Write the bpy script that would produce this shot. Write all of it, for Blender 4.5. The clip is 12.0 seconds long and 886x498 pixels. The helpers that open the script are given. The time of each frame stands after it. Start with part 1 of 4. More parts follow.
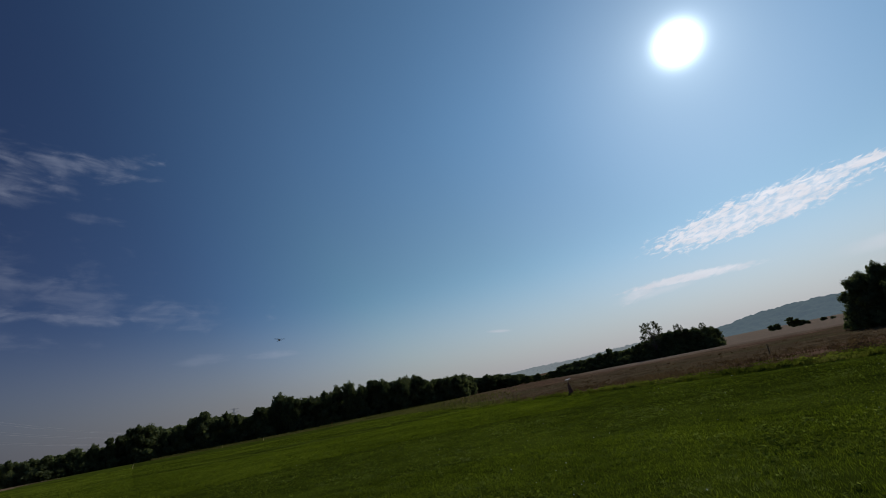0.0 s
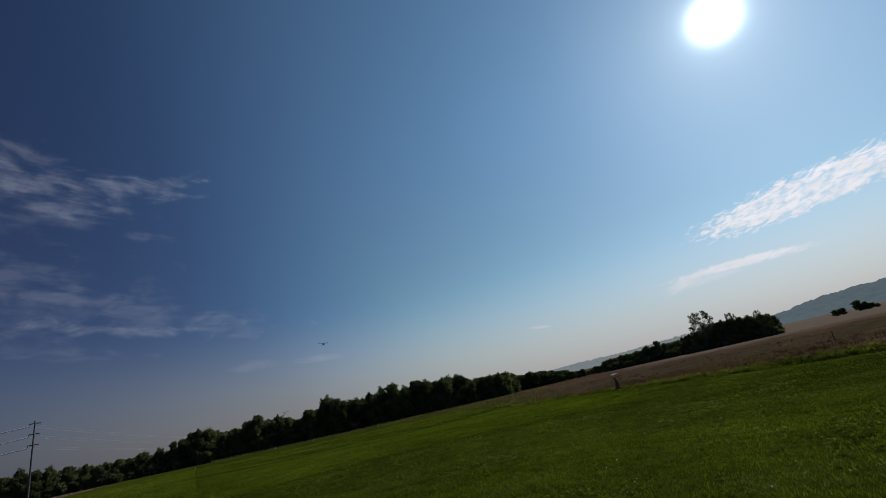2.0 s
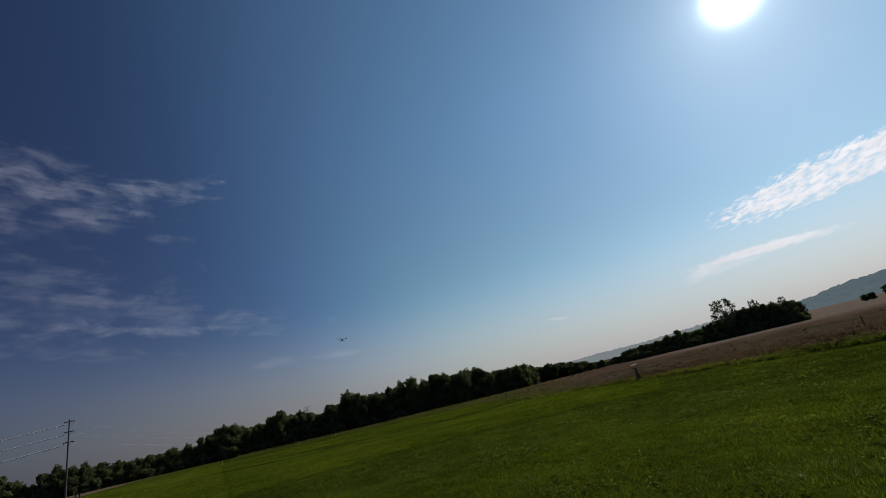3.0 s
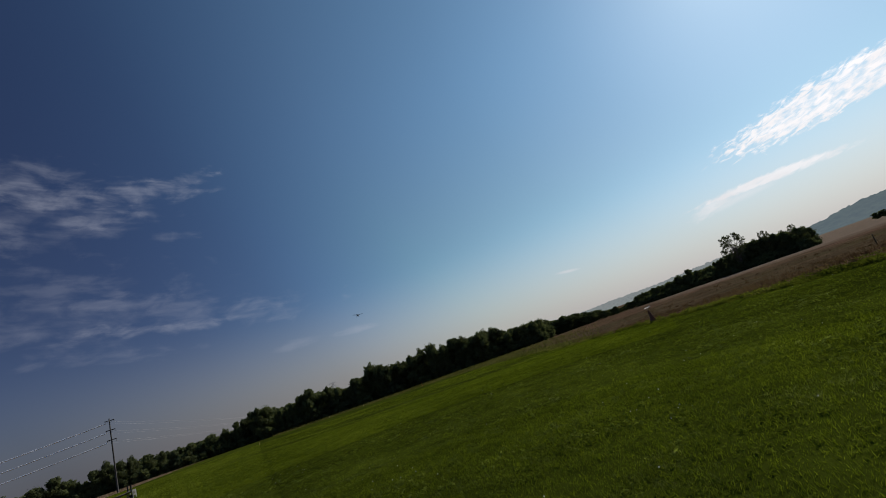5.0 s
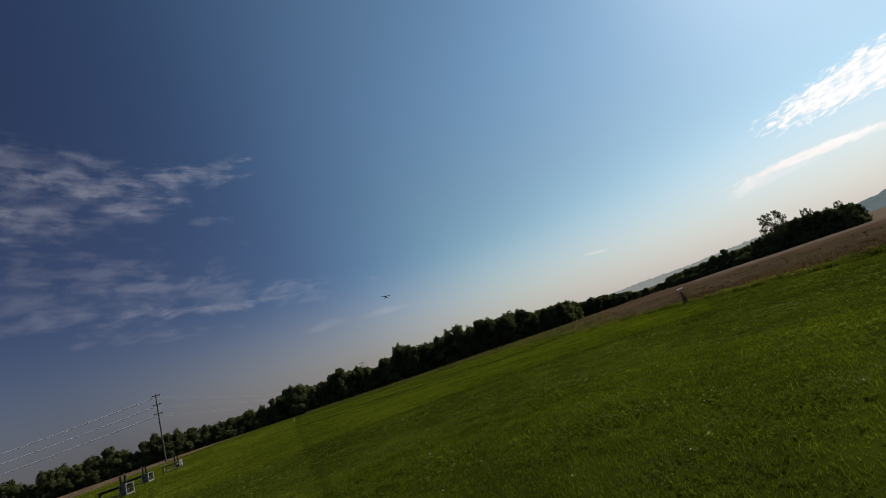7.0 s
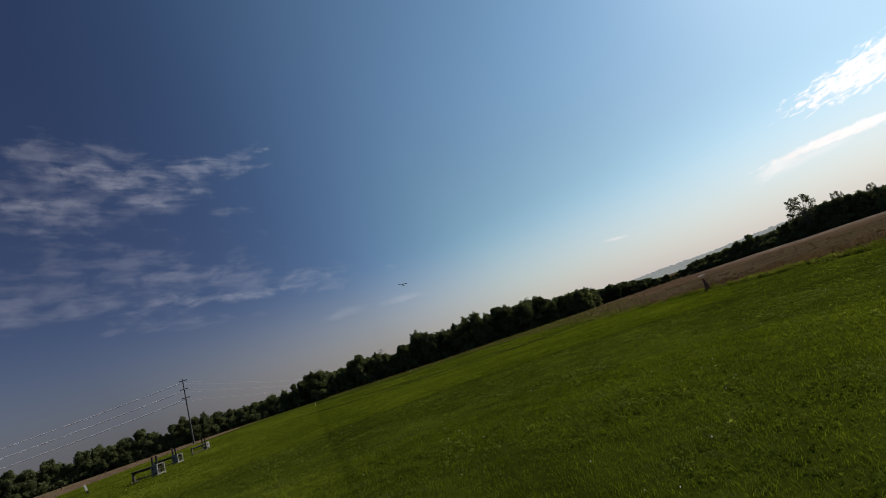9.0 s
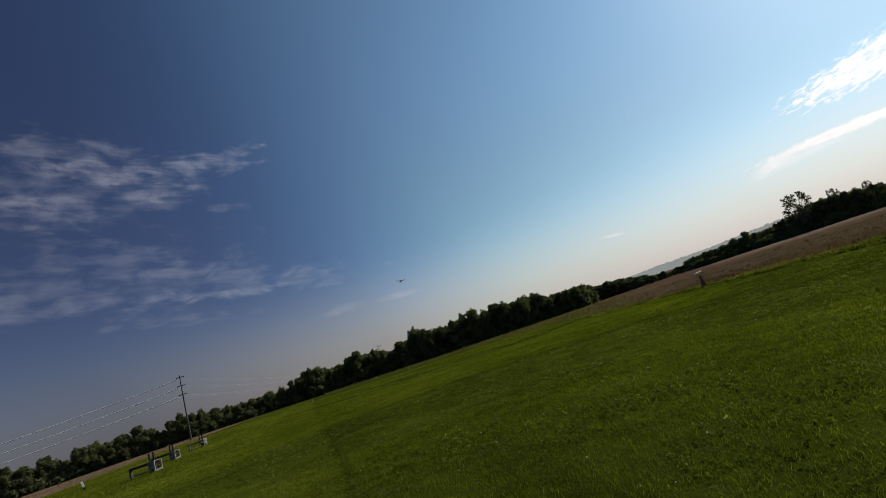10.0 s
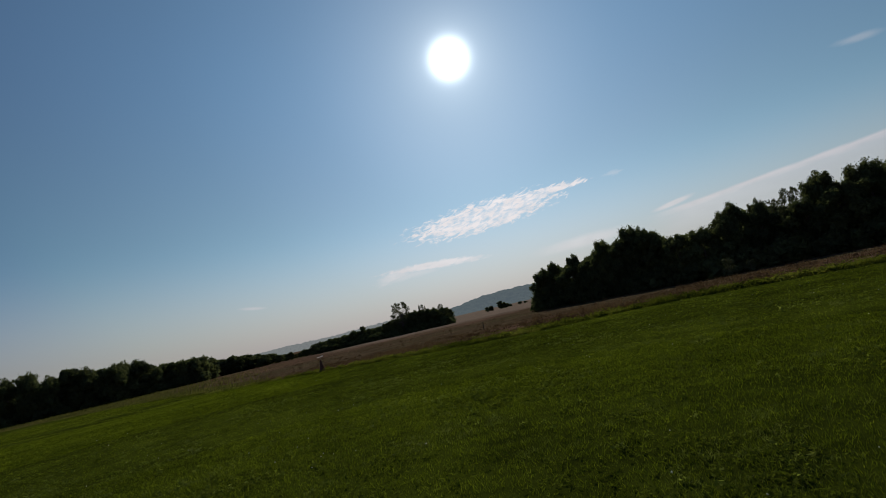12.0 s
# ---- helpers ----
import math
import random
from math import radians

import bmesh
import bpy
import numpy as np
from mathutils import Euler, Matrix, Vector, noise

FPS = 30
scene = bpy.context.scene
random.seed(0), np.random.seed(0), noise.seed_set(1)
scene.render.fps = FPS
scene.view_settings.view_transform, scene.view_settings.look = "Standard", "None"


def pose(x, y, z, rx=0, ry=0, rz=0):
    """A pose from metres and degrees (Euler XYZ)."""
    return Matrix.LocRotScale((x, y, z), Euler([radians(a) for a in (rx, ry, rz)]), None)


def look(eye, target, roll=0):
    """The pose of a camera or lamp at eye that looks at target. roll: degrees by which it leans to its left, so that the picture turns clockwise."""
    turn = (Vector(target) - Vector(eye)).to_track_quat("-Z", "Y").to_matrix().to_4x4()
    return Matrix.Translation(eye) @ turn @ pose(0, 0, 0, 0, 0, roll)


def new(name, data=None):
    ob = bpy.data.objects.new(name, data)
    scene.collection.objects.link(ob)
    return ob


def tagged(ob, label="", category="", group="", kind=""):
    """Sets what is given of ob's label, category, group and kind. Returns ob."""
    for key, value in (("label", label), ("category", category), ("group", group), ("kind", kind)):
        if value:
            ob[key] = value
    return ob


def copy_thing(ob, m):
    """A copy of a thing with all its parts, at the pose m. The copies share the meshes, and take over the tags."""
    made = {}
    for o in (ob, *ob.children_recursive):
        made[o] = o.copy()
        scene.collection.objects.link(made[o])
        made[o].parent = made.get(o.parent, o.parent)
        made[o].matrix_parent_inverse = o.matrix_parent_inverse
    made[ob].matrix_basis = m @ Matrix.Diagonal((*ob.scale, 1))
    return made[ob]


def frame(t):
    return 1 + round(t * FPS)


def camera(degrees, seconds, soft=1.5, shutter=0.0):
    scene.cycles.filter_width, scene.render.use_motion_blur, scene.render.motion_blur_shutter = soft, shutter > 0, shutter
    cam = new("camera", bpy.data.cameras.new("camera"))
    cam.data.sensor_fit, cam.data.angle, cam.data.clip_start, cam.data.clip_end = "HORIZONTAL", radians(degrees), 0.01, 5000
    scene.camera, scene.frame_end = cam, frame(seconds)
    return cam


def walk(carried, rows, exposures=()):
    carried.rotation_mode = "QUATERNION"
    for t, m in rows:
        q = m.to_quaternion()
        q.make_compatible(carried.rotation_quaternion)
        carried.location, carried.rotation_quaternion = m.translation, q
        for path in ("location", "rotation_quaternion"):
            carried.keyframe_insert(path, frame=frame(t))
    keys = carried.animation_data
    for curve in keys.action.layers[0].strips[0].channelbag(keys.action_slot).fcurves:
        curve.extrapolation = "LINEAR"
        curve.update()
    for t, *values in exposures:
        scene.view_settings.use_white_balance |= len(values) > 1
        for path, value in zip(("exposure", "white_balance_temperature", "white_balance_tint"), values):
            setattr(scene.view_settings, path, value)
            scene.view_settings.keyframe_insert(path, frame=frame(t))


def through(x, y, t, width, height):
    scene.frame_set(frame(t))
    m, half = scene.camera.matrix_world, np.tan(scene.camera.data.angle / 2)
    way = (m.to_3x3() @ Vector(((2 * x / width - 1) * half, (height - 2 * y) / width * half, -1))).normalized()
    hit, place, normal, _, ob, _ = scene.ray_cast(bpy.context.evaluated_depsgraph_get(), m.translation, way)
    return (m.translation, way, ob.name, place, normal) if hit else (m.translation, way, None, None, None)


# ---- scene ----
cam = camera(92.2, 12.0, soft=0.8)
PATH = [
    (0.0, pose(0.020, 0.064, 1.764, 108.65, 10.91, 3.66)),
    (0.5, pose(0.019, 0.064, 1.765, 108.85, 10.90, 4.36)),
    (1.0, pose(0.018, 0.064, 1.765, 109.21, 11.14, 5.73)),
    (1.5, pose(0.018, 0.064, 1.765, 109.52, 11.80, 7.57)),
    (2.0, pose(0.017, 0.064, 1.765, 109.65, 12.25, 9.24)),
    (2.5, pose(0.016, 0.065, 1.765, 109.68, 12.55, 10.61)),
    (3.0, pose(0.016, 0.066, 1.764, 109.38, 13.06, 11.72)),
    (5.0, pose(0.022, 0.077, 1.757, 105.63, 19.02, 14.47)),
    (5.5, pose(0.020, 0.078, 1.756, 105.30, 19.09, 15.35)),
    (6.0, pose(0.019, 0.079, 1.756, 105.18, 19.06, 16.17)),
    (6.5, pose(0.017, 0.079, 1.756, 104.90, 18.89, 17.09)),
    (7.0, pose(0.014, 0.081, 1.755, 104.40, 18.61, 18.19)),
    (7.5, pose(0.012, 0.081, 1.755, 104.14, 18.41, 19.43)),
    (9.5, pose(0.010, 0.083, 1.754, 103.26, 18.54, 20.56)),
    (10.0, pose(0.010, 0.084, 1.754, 102.95, 18.51, 20.22)),
    (10.5, pose(0.012, 0.084, 1.753, 102.20, 18.36, 18.18)),
    (11.0, pose(0.023, 0.085, 1.751, 100.19, 17.72, 8.31)),
    (11.5, pose(0.043, 0.078, 1.749, 98.48, 15.53, -9.13)),
    (12.0, pose(0.061, 0.061, 1.752, 99.17, 12.63, -28.24)),
]
walk(cam, PATH, [(0, 0.20, 6120, 13), (1.5, 0.25, 6230, 13), (3, 0.36, 6380, 13), (5, 0.50, 6560, 13), (7.5, 0.68, 6960, 14), (9.5, 0.75, 6900, 14),
                 (10.5, 0.68, 6900, 14), (11, 0.50, 7050, 14), (11.5, 0.37, 6920, 14), (12, 0.23, 6650, 15)])

# ---- sky and sun ----
SUN_AZ, SUN_EL = 37.2, 32.1   # degrees clockwise from +y, and up
SUN_STRENGTH, SKY_STRENGTH = 3.0, 0.09


def heading(az, el=0.0):
    a, e = radians(az), radians(el)
    return Vector((math.sin(a) * math.cos(e), math.cos(a) * math.cos(e), math.sin(e)))


SUN_DIR = heading(SUN_AZ, SUN_EL)


class Nodes:
    """A short hand for building node trees."""

    def __init__(self, tree):
        self.tree = tree

    def add(self, kind, **props):
        node = self.tree.nodes.new(kind)
        for k, v in props.items():
            setattr(node, k, v)
        return node

    def feed(self, socket, value):
        if isinstance(value, bpy.types.NodeSocket):
            self.tree.links.new(value, socket)
        elif value is not None:
            socket.default_value = value

    def math(self, op, a, b=None, c=None, clamp=False):
        node = self.add("ShaderNodeMath", operation=op, use_clamp=clamp)
        for s, v in zip(node.inputs, (a, b, c)):
            self.feed(s, v)
        return node.outputs[0]

    def step(self, value, lo, hi, to0=0.0, to1=1.0):
        node = self.add("ShaderNodeMapRange", interpolation_type="SMOOTHSTEP")
        for s, v in zip(node.inputs, (value, lo, hi, to0, to1)):
            self.feed(s, v)
        return node.outputs[0]

    def mix(self, fac, a, b, mode="MIX"):
        node = self.add("ShaderNodeMix", data_type="RGBA", blend_type=mode)
        for s, v in zip((node.inputs[0], node.inputs[6], node.inputs[7]), (fac, a, b)):
            self.feed(s, (*v, 1) if isinstance(v, tuple) and len(v) == 3 else v)
        return node.outputs[2]

    def noise(self, vec, scale, detail=4.0, rough=0.55, warp=0.0):
        node = self.add("ShaderNodeTexNoise")
        self.feed(node.inputs["Vector"], vec)
        for k, v in (("Scale", scale), ("Detail", detail), ("Roughness", rough), ("Distortion", warp)):
            node.inputs[k].default_value = v
        return node.outputs[0]

    def ramp(self, fac, stops, even=False):
        node = self.add("ShaderNodeValToRGB")
        self.feed(node.inputs[0], fac)
        if even:
            node.color_ramp.interpolation = "B_SPLINE"
        el = node.color_ramp.elements
        while len(el) < len(stops):
            el.new(0.5)
        for e, (p, c) in zip(el, stops):
            e.position, e.color = p, (*c, 1)
        return node.outputs[0]

    def vec(self, x, y, z=0.0):
        node = self.add("ShaderNodeCombineXYZ")
        for s, v in zip(node.inputs, (x, y, z)):
            self.feed(s, v)
        return node.outputs[0]


def build_sky():
    world = bpy.data.worlds.new("sky")
    scene.world = world
    world.use_nodes = True
    n = Nodes(world.node_tree)
    sky = n.add("ShaderNodeTexSky", sky_type="NISHITA", sun_disc=False, sun_elevation=radians(SUN_EL), sun_rotation=radians(SUN_AZ),
                air_density=1.0, dust_density=0.15, ozone_density=2.5)
    way = n.add("ShaderNodeTexCoord").outputs["Generated"]
    sep = n.add("ShaderNodeSeparateXYZ")
    n.feed(sep.inputs[0], way)
    x, y, z = sep.outputs
    dot = n.add("ShaderNodeVectorMath", operation="DOT_PRODUCT")
    n.feed(dot.inputs[0], way)
    dot.inputs[1].default_value = SUN_DIR
    a = dot.outputs["Value"]
    az = n.math("DEGREES", n.math("ARCTAN2", x, y))
    el = n.math("DEGREES", n.math("ARCSINE", z))
    # the clear sky deepens away from the sun
    # opposite the sun it brightens again, out of view, to fill shaded tree sides
    deep = n.ramp(n.math("ADD", n.math("MULTIPLY", a, 0.5), 0.5), [(p / 2 + 0.5, c) for p, c in [(-1.0, (0.98, 0.98, 0.98)), (-0.55, (0.72, 0.72, 0.76)), (-0.25, (0.19, 0.19, 0.25)), (0.0, (0.19, 0.19, 0.25)), (0.25, (0.20, 0.212, 0.287)), (0.42, (0.248, 0.295, 0.365)), (0.55, (0.365, 0.455, 0.495)), (0.68, (0.495, 0.60, 0.60)), (0.85, (0.63, 0.79, 0.733)),
                      (0.95, (0.70, 0.88, 0.82)), (1.0, (0.80, 0.96, 0.90))]], True)
    pale = n.step(el, 16.0, -2.0, 0.0, 0.75)
    veil = n.ramp(a, [(0.0, (0.27, 0.24, 0.26)), (0.4, (0.66, 0.55, 0.53)), (0.7, (0.97, 0.87, 0.82)), (0.88, (0.93, 0.90, 0.89)), (1.0, (1.0, 0.95, 0.9))], True)
    clear = n.mix(1.0, sky.outputs[0], n.mix(pale, deep, veil), "MULTIPLY")
    # morning haze: a thin grey veil to a third of the way up, thick low over the horizon
    thin = n.ramp(a, [(0.0, (1.03, 1.08, 1.07)), (0.30, (1.05, 1.13, 1.08)), (0.50, (1.24, 1.14, 1.00)), (0.68, (1.13, 0.96, 0.88)), (0.84, (1.08, 0.91, 0.85)), (0.93, (0.97, 0.87, 0.84)), (1.0, (1.0, 0.94, 0.92))], True)
    clear = n.mix(n.step(el, 36.0, 15.0), clear, n.mix(1.0, clear, thin, "MULTIPLY"))
    haze = n.ramp(a, [(0.0, (0.54, 0.60, 0.80)), (0.4, (1.52, 1.52, 1.63)), (0.65, (2.60, 2.61, 2.83)), (0.85, (3.20, 3.37, 3.78)), (0.95, (4.15, 4.45, 4.98))])
    clear = n.mix(n.step(el, 14.0, -2.0, 0.0, 0.95), clear, haze)

    # thin high clouds: streaks along the bearing, broken up at two scales
    streak = n.vec(n.math("MULTIPLY", az, 0.16), n.math("MULTIPLY", el, 0.55))
    fine = n.noise(streak, 1.5, 5.0, 0.55, 0.15)
    puffs = n.noise(n.vec(n.math("MULTIPLY", az, 0.20), n.math("MULTIPLY", el, 0.50)), 1.5, 4.5, 0.52, 0.1)
    soft = n.noise(streak, 0.55, 4.0, 0.55, 0.4)
    ripple = n.noise(n.vec(n.math("ADD", n.math("MULTIPLY", az, 0.62), n.math("MULTIPLY", el, -0.70)), n.math("ADD", n.math("MULTIPLY", el, 1.25), n.math("MULTIPLY", az, 0.06))), 1.6, 3.6, 0.55, 0.5)

    def patch(az0, el0, half_az, half_el, tilt=0.0, bend=0.0):
        u = n.math("SUBTRACT", az, az0)
        v = n.math("SUBTRACT", n.math("SUBTRACT", el, el0), n.math("MULTIPLY", u, tilt))
        if bend:
            v = n.math("ADD", v, n.math("MULTIPLY", n.math("MULTIPLY", u, u), bend))
        d = n.math("ADD", n.math("POWER", n.math("ABSOLUTE", n.math("DIVIDE", u, half_az)), 2.0), n.math("POWER", n.math("ABSOLUTE", n.math("DIVIDE", v, half_el)), 2.0))
        return n.math("SUBTRACT", 1.0, n.math("SQRT", d))

    def cover(mask, grain, lo, hi, most, break_up=1.0, cap=1.0):
        mask = n.math("MINIMUM", mask, cap)
        return n.math("MULTIPLY", n.step(n.math("ADD", mask, n.math("MULTIPLY", n.math("SUBTRACT", grain, 0.5), break_up)), lo, hi), most)

    bank = n.math("MAXIMUM", patch(36.7, 11.95, 11.6, 2.15, 0.05), patch(45.0, 12.95, 6.2, 0.7, 0.02))
    # a long sheet with a bright upper rim, thin below it
    under = n.math("SUBTRACT", n.math("ADD", n.math("MULTIPLY", n.math("SUBTRACT", az, 57.0), 0.06), 6.6), el)
    under = n.math("ADD", under, n.math("MULTIPLY", n.math("SUBTRACT", soft, 0.5), 0.7))
    rim = n.math("MULTIPLY", n.math("MULTIPLY", n.step(under, -0.05, 0.3), n.step(under, 1.5, 0.25)), n.step(fine, 0.2, 0.6, 0.5, 0.9))
    fill = n.math("MULTIPLY", n.math("MULTIPLY", n.step(under, 0.0, 0.6), n.step(under, 5.0, 0.6)), 0.45)
    sheet = n.math("MULTIPLY", n.math("MAXIMUM", rim, fill), n.step(az, 55.5, 62.0))
    covers = [
        n.math("MULTIPLY", cover(bank, ripple, 0.0, 0.40, 1.0, 1.2, 0.5), n.step(n.math("ADD", ripple, n.math("MULTIPLY", fine, 0.3)), 0.45, 0.80, 0.30, 1.0)),
        cover(patch(28.6, 7.15, 8.6, 0.62, -0.04, 0.004), ripple, 0.0, 0.6, 0.85, 0.9, 0.6),
        cover(patch(23.2, 6.75, 3.4, 0.95, 0.22), ripple, 0.0, 0.8, 0.62, 0.9, 0.6),
        cover(patch(25.5, 6.5, 5.5, 0.7, 0.05), fine, 0.0, 0.9, 0.35, 0.9),
        sheet,
        cover(patch(59.4, 7.15, 2.9, 0.42, 0.16), fine, 0.0, 0.7, 0.75, 0.6),
        cover(patch(48.5, 5.5, 8.0, 1.1, 0.02), soft, 0.0, 0.8, 0.5, 0.6),
        cover(patch(54.0, 12.75, 1.5, 0.4, -0.05), ripple, 0.0, 0.8, 0.22, 1.2),
        cover(patch(78.5, 16.5, 2.2, 0.5, -0.2), fine, 0.0, 0.9, 0.28, 1.0),
        cover(patch(5.1, 6.15, 2.0, 0.28, -0.14), soft, 0.0, 0.8, 0.50, 0.3),
    ]
    # the broken bank away from the sun: (bearing, height, half width, half depth, tilt, thickness)
    torn = n.noise(n.vec(n.math("MULTIPLY", az, 0.21), n.math("MULTIPLY", n.math("ADD", el, n.math("MULTIPLY", az, 0.04)), 0.44)), 1.3, 4.5, 0.54, 0.35)
    wisps = n.noise(n.vec(n.math("MULTIPLY", az, 0.10), n.math("MULTIPLY", n.math("ADD", el, n.math("MULTIPLY", az, 0.10)), 0.85)), 1.5, 4.0, 0.52, 0.3)
    torn = n.math("ADD", n.math("MULTIPLY", torn, 0.75), n.math("MULTIPLY", wisps, 0.25))
    for az0, el0, half_az, half_el, tilt, thick in (
            (-53.5, 29.1, 8.5, 1.8, -0.03, 0.36), (-56.6, 29.6, 3.4, 1.0, -0.10, 0.40), (-49.4, 28.9, 2.0, 0.8, 0.0, 0.42), (-41.8, 29.7, 6.5, 1.3, 0.10, 0.36),
            (-50.0, 26.8, 5.0, 1.1, 0.06, 0.32), (-61.8, 26.3, 3.4, 1.5, 0.0, 0.36), (-57.8, 25.6, 4.2, 2.4, 0.0, 0.26), (-57.0, 31.4, 8.0, 1.6, 0.0, 0.22), (-42.5, 24.4, 3.0, 0.6, -0.1, 0.14),
            (-67.0, 27.5, 8.0, 5.0, 0.0, 0.18), (-55.0, 18.0, 16.0, 4.2, -0.08, 0.14), (-40.0, 14.6, 12.0, 2.0, -0.10, 0.16), (-56.0, 27.5, 13.0, 4.5, 0.0, 0.16), (-48.5, 18.0, 7.0, 1.8, -0.05, 0.22), (-46.8, 14.6, 7.0, 0.9, -0.19, 0.36), (-40.2, 13.8, 4.5, 0.8, -0.02, 0.30),
            (-34.6, 14.5, 5.2, 0.9, -0.14, 0.22), (-41.5, 15.8, 8.0, 1.7, -0.10, 0.16), (-59.5, 16.2, 9.0, 1.7, -0.14, 0.20), (-50.0, 12.2, 8.0, 0.8, -0.11, 0.14),
            (-24.6, 8.3, 4.2, 0.45, -0.08, 0.28), (-30.0, 8.6, 5.5, 0.6, -0.02, 0.14)):
        covers.append(cover(patch(az0, el0, half_az, half_el, tilt), torn, -0.1, 1.35, thick * 1.0, 4.4, 0.55))
    total = covers[0]
    for c in covers[1:]:
        total = n.math("MAXIMUM", total, c)
    white = n.ramp(a, [(0.0, (2.6, 2.8, 3.4)), (0.5, (3.3, 3.55, 4.2)), (0.85, (6.1, 6.15, 6.25)), (0.97, (8.5, 8.45, 8.5))])
    white = n.mix(n.step(puffs, 0.35, 0.65, 0.16, 0.0), white, (3.6, 3.55, 3.7))
    lit = n.mix(n.math("MINIMUM", total, 1.0), clear, white)
    # the sun, and the bright air round it
    up = n.math("MAXIMUM", a, 0.0)
    core = n.math("MULTIPLY", n.math("POWER", up, 2500.0), 45.0)
    near = n.math("MULTIPLY", n.math("POWER", up, 380.0), 2.2)
    wide = n.math("MULTIPLY", n.math("POWER", up, 60.0), 0.25)
    glow = n.math("ADD", n.math("ADD", core, near), wide)
    tint = n.add("ShaderNodeVectorMath", operation="SCALE")
    tint.inputs[0].default_value = (0.88, 0.98, 0.98)
    n.feed(tint.inputs["Scale"], glow)
    final = n.mix(1.0, lit, tint.outputs[0], "ADD")
    back = world.node_tree.nodes["Background"]
    n.feed(back.inputs[0], final)
    back.inputs[1].default_value = SKY_STRENGTH


build_sky()
sun = new("sun", bpy.data.lights.new("sun", "SUN"))
sun.data.energy, sun.data.angle, sun.data.color = SUN_STRENGTH, radians(0.53), (1.0, 0.93, 0.82)
sun.matrix_world = look(SUN_DIR * 300, (0, 0, 0))


# ---- materials ----
def material(name):
    m = bpy.data.materials.new(name)
    m.use_nodes = True
    n = Nodes(m.node_tree)
    return m, n, m.node_tree.nodes["Principled BSDF"]


def plain(name, dark, light, scale=6.0, rough=0.7, metal=0.0, bump=0.2, per_object=0.0, gloss=0.5):
    """A surface of two tones, mottled at a coarse and a fine scale, with fine relief."""
    m, n, p = material(name)
    pos = n.add("ShaderNodeTexCoord").outputs["Object"]
    coarse, grain = n.noise(pos, scale, 5.0), n.noise(pos, scale * 9, 3.0)
    f = n.math("ADD", n.math("MULTIPLY", coarse, 0.7), n.math("MULTIPLY", grain, 0.3))
    f = n.step(f, 0.3, 0.7)
    if per_object:
        f = n.math("ADD", f, n.math("MULTIPLY", n.math("SUBTRACT", n.add("ShaderNodeObjectInfo").outputs["Random"], 0.5), per_object), clamp=True)
    n.feed(p.inputs["Base Color"], n.mix(f, dark, light))
    p.inputs["Roughness"].default_value, p.inputs["Metallic"].default_value = rough, metal
    p.inputs["Specular IOR Level"].default_value = gloss
    b = n.add("ShaderNodeBump")
    b.inputs["Strength"].default_value, b.inputs["Distance"].default_value = bump, 0.02
    n.feed(b.inputs["Height"], grain)
    n.feed(p.inputs["Normal"], b.outputs[0])
    return m


def foliage(name, tones, through=0.35, rough=0.75, patches=0.0, gloss=0.0):
    """Leaves or blades: each piece has a tone of its own, and lets some light through."""
    m, n, p = material(name)
    rnd = n.add("ShaderNodeNewGeometry").outputs["Random Per Island"]
    whole = n.add("ShaderNodeObjectInfo").outputs["Random"]
    f = n.math("ADD", n.math("MULTIPLY", rnd, 0.6), n.math("MULTIPLY", whole, 0.4))
    if patches:
        big = n.noise(n.add("ShaderNodeNewGeometry").outputs["Position"], patches, 3.0)
        f = n.math("ADD", n.math("MULTIPLY", f, 0.5), n.math("MULTIPLY", n.step(big, 0.35, 0.65), 0.5))
    col = n.ramp(f, [(i / (len(tones) - 1), c) for i, c in enumerate(tones)])
    n.feed(p.inputs["Base Color"], col)
    p.inputs["Roughness"].default_value = rough
    p.inputs["Specular IOR Level"].default_value = gloss
    thin = n.add("ShaderNodeBsdfTranslucent")
    n.feed(thin.inputs[0], n.mix(1.0, col, (1.0, 1.05, 0.7), "MULTIPLY"))
    both = n.add("ShaderNodeMixShader")
    both.inputs[0].default_value = through
    n.feed(both.inputs[1], p.outputs[0])
    n.feed(both.inputs[2], thin.outputs[0])
    n.feed(m.node_tree.nodes["Material Output"].inputs[0], both.outputs[0])
    return m


MOW_A, MOW_B = Vector((-6.3, 8.65)), Vector((-60.9, 79.4))   # the edge between two mown passes


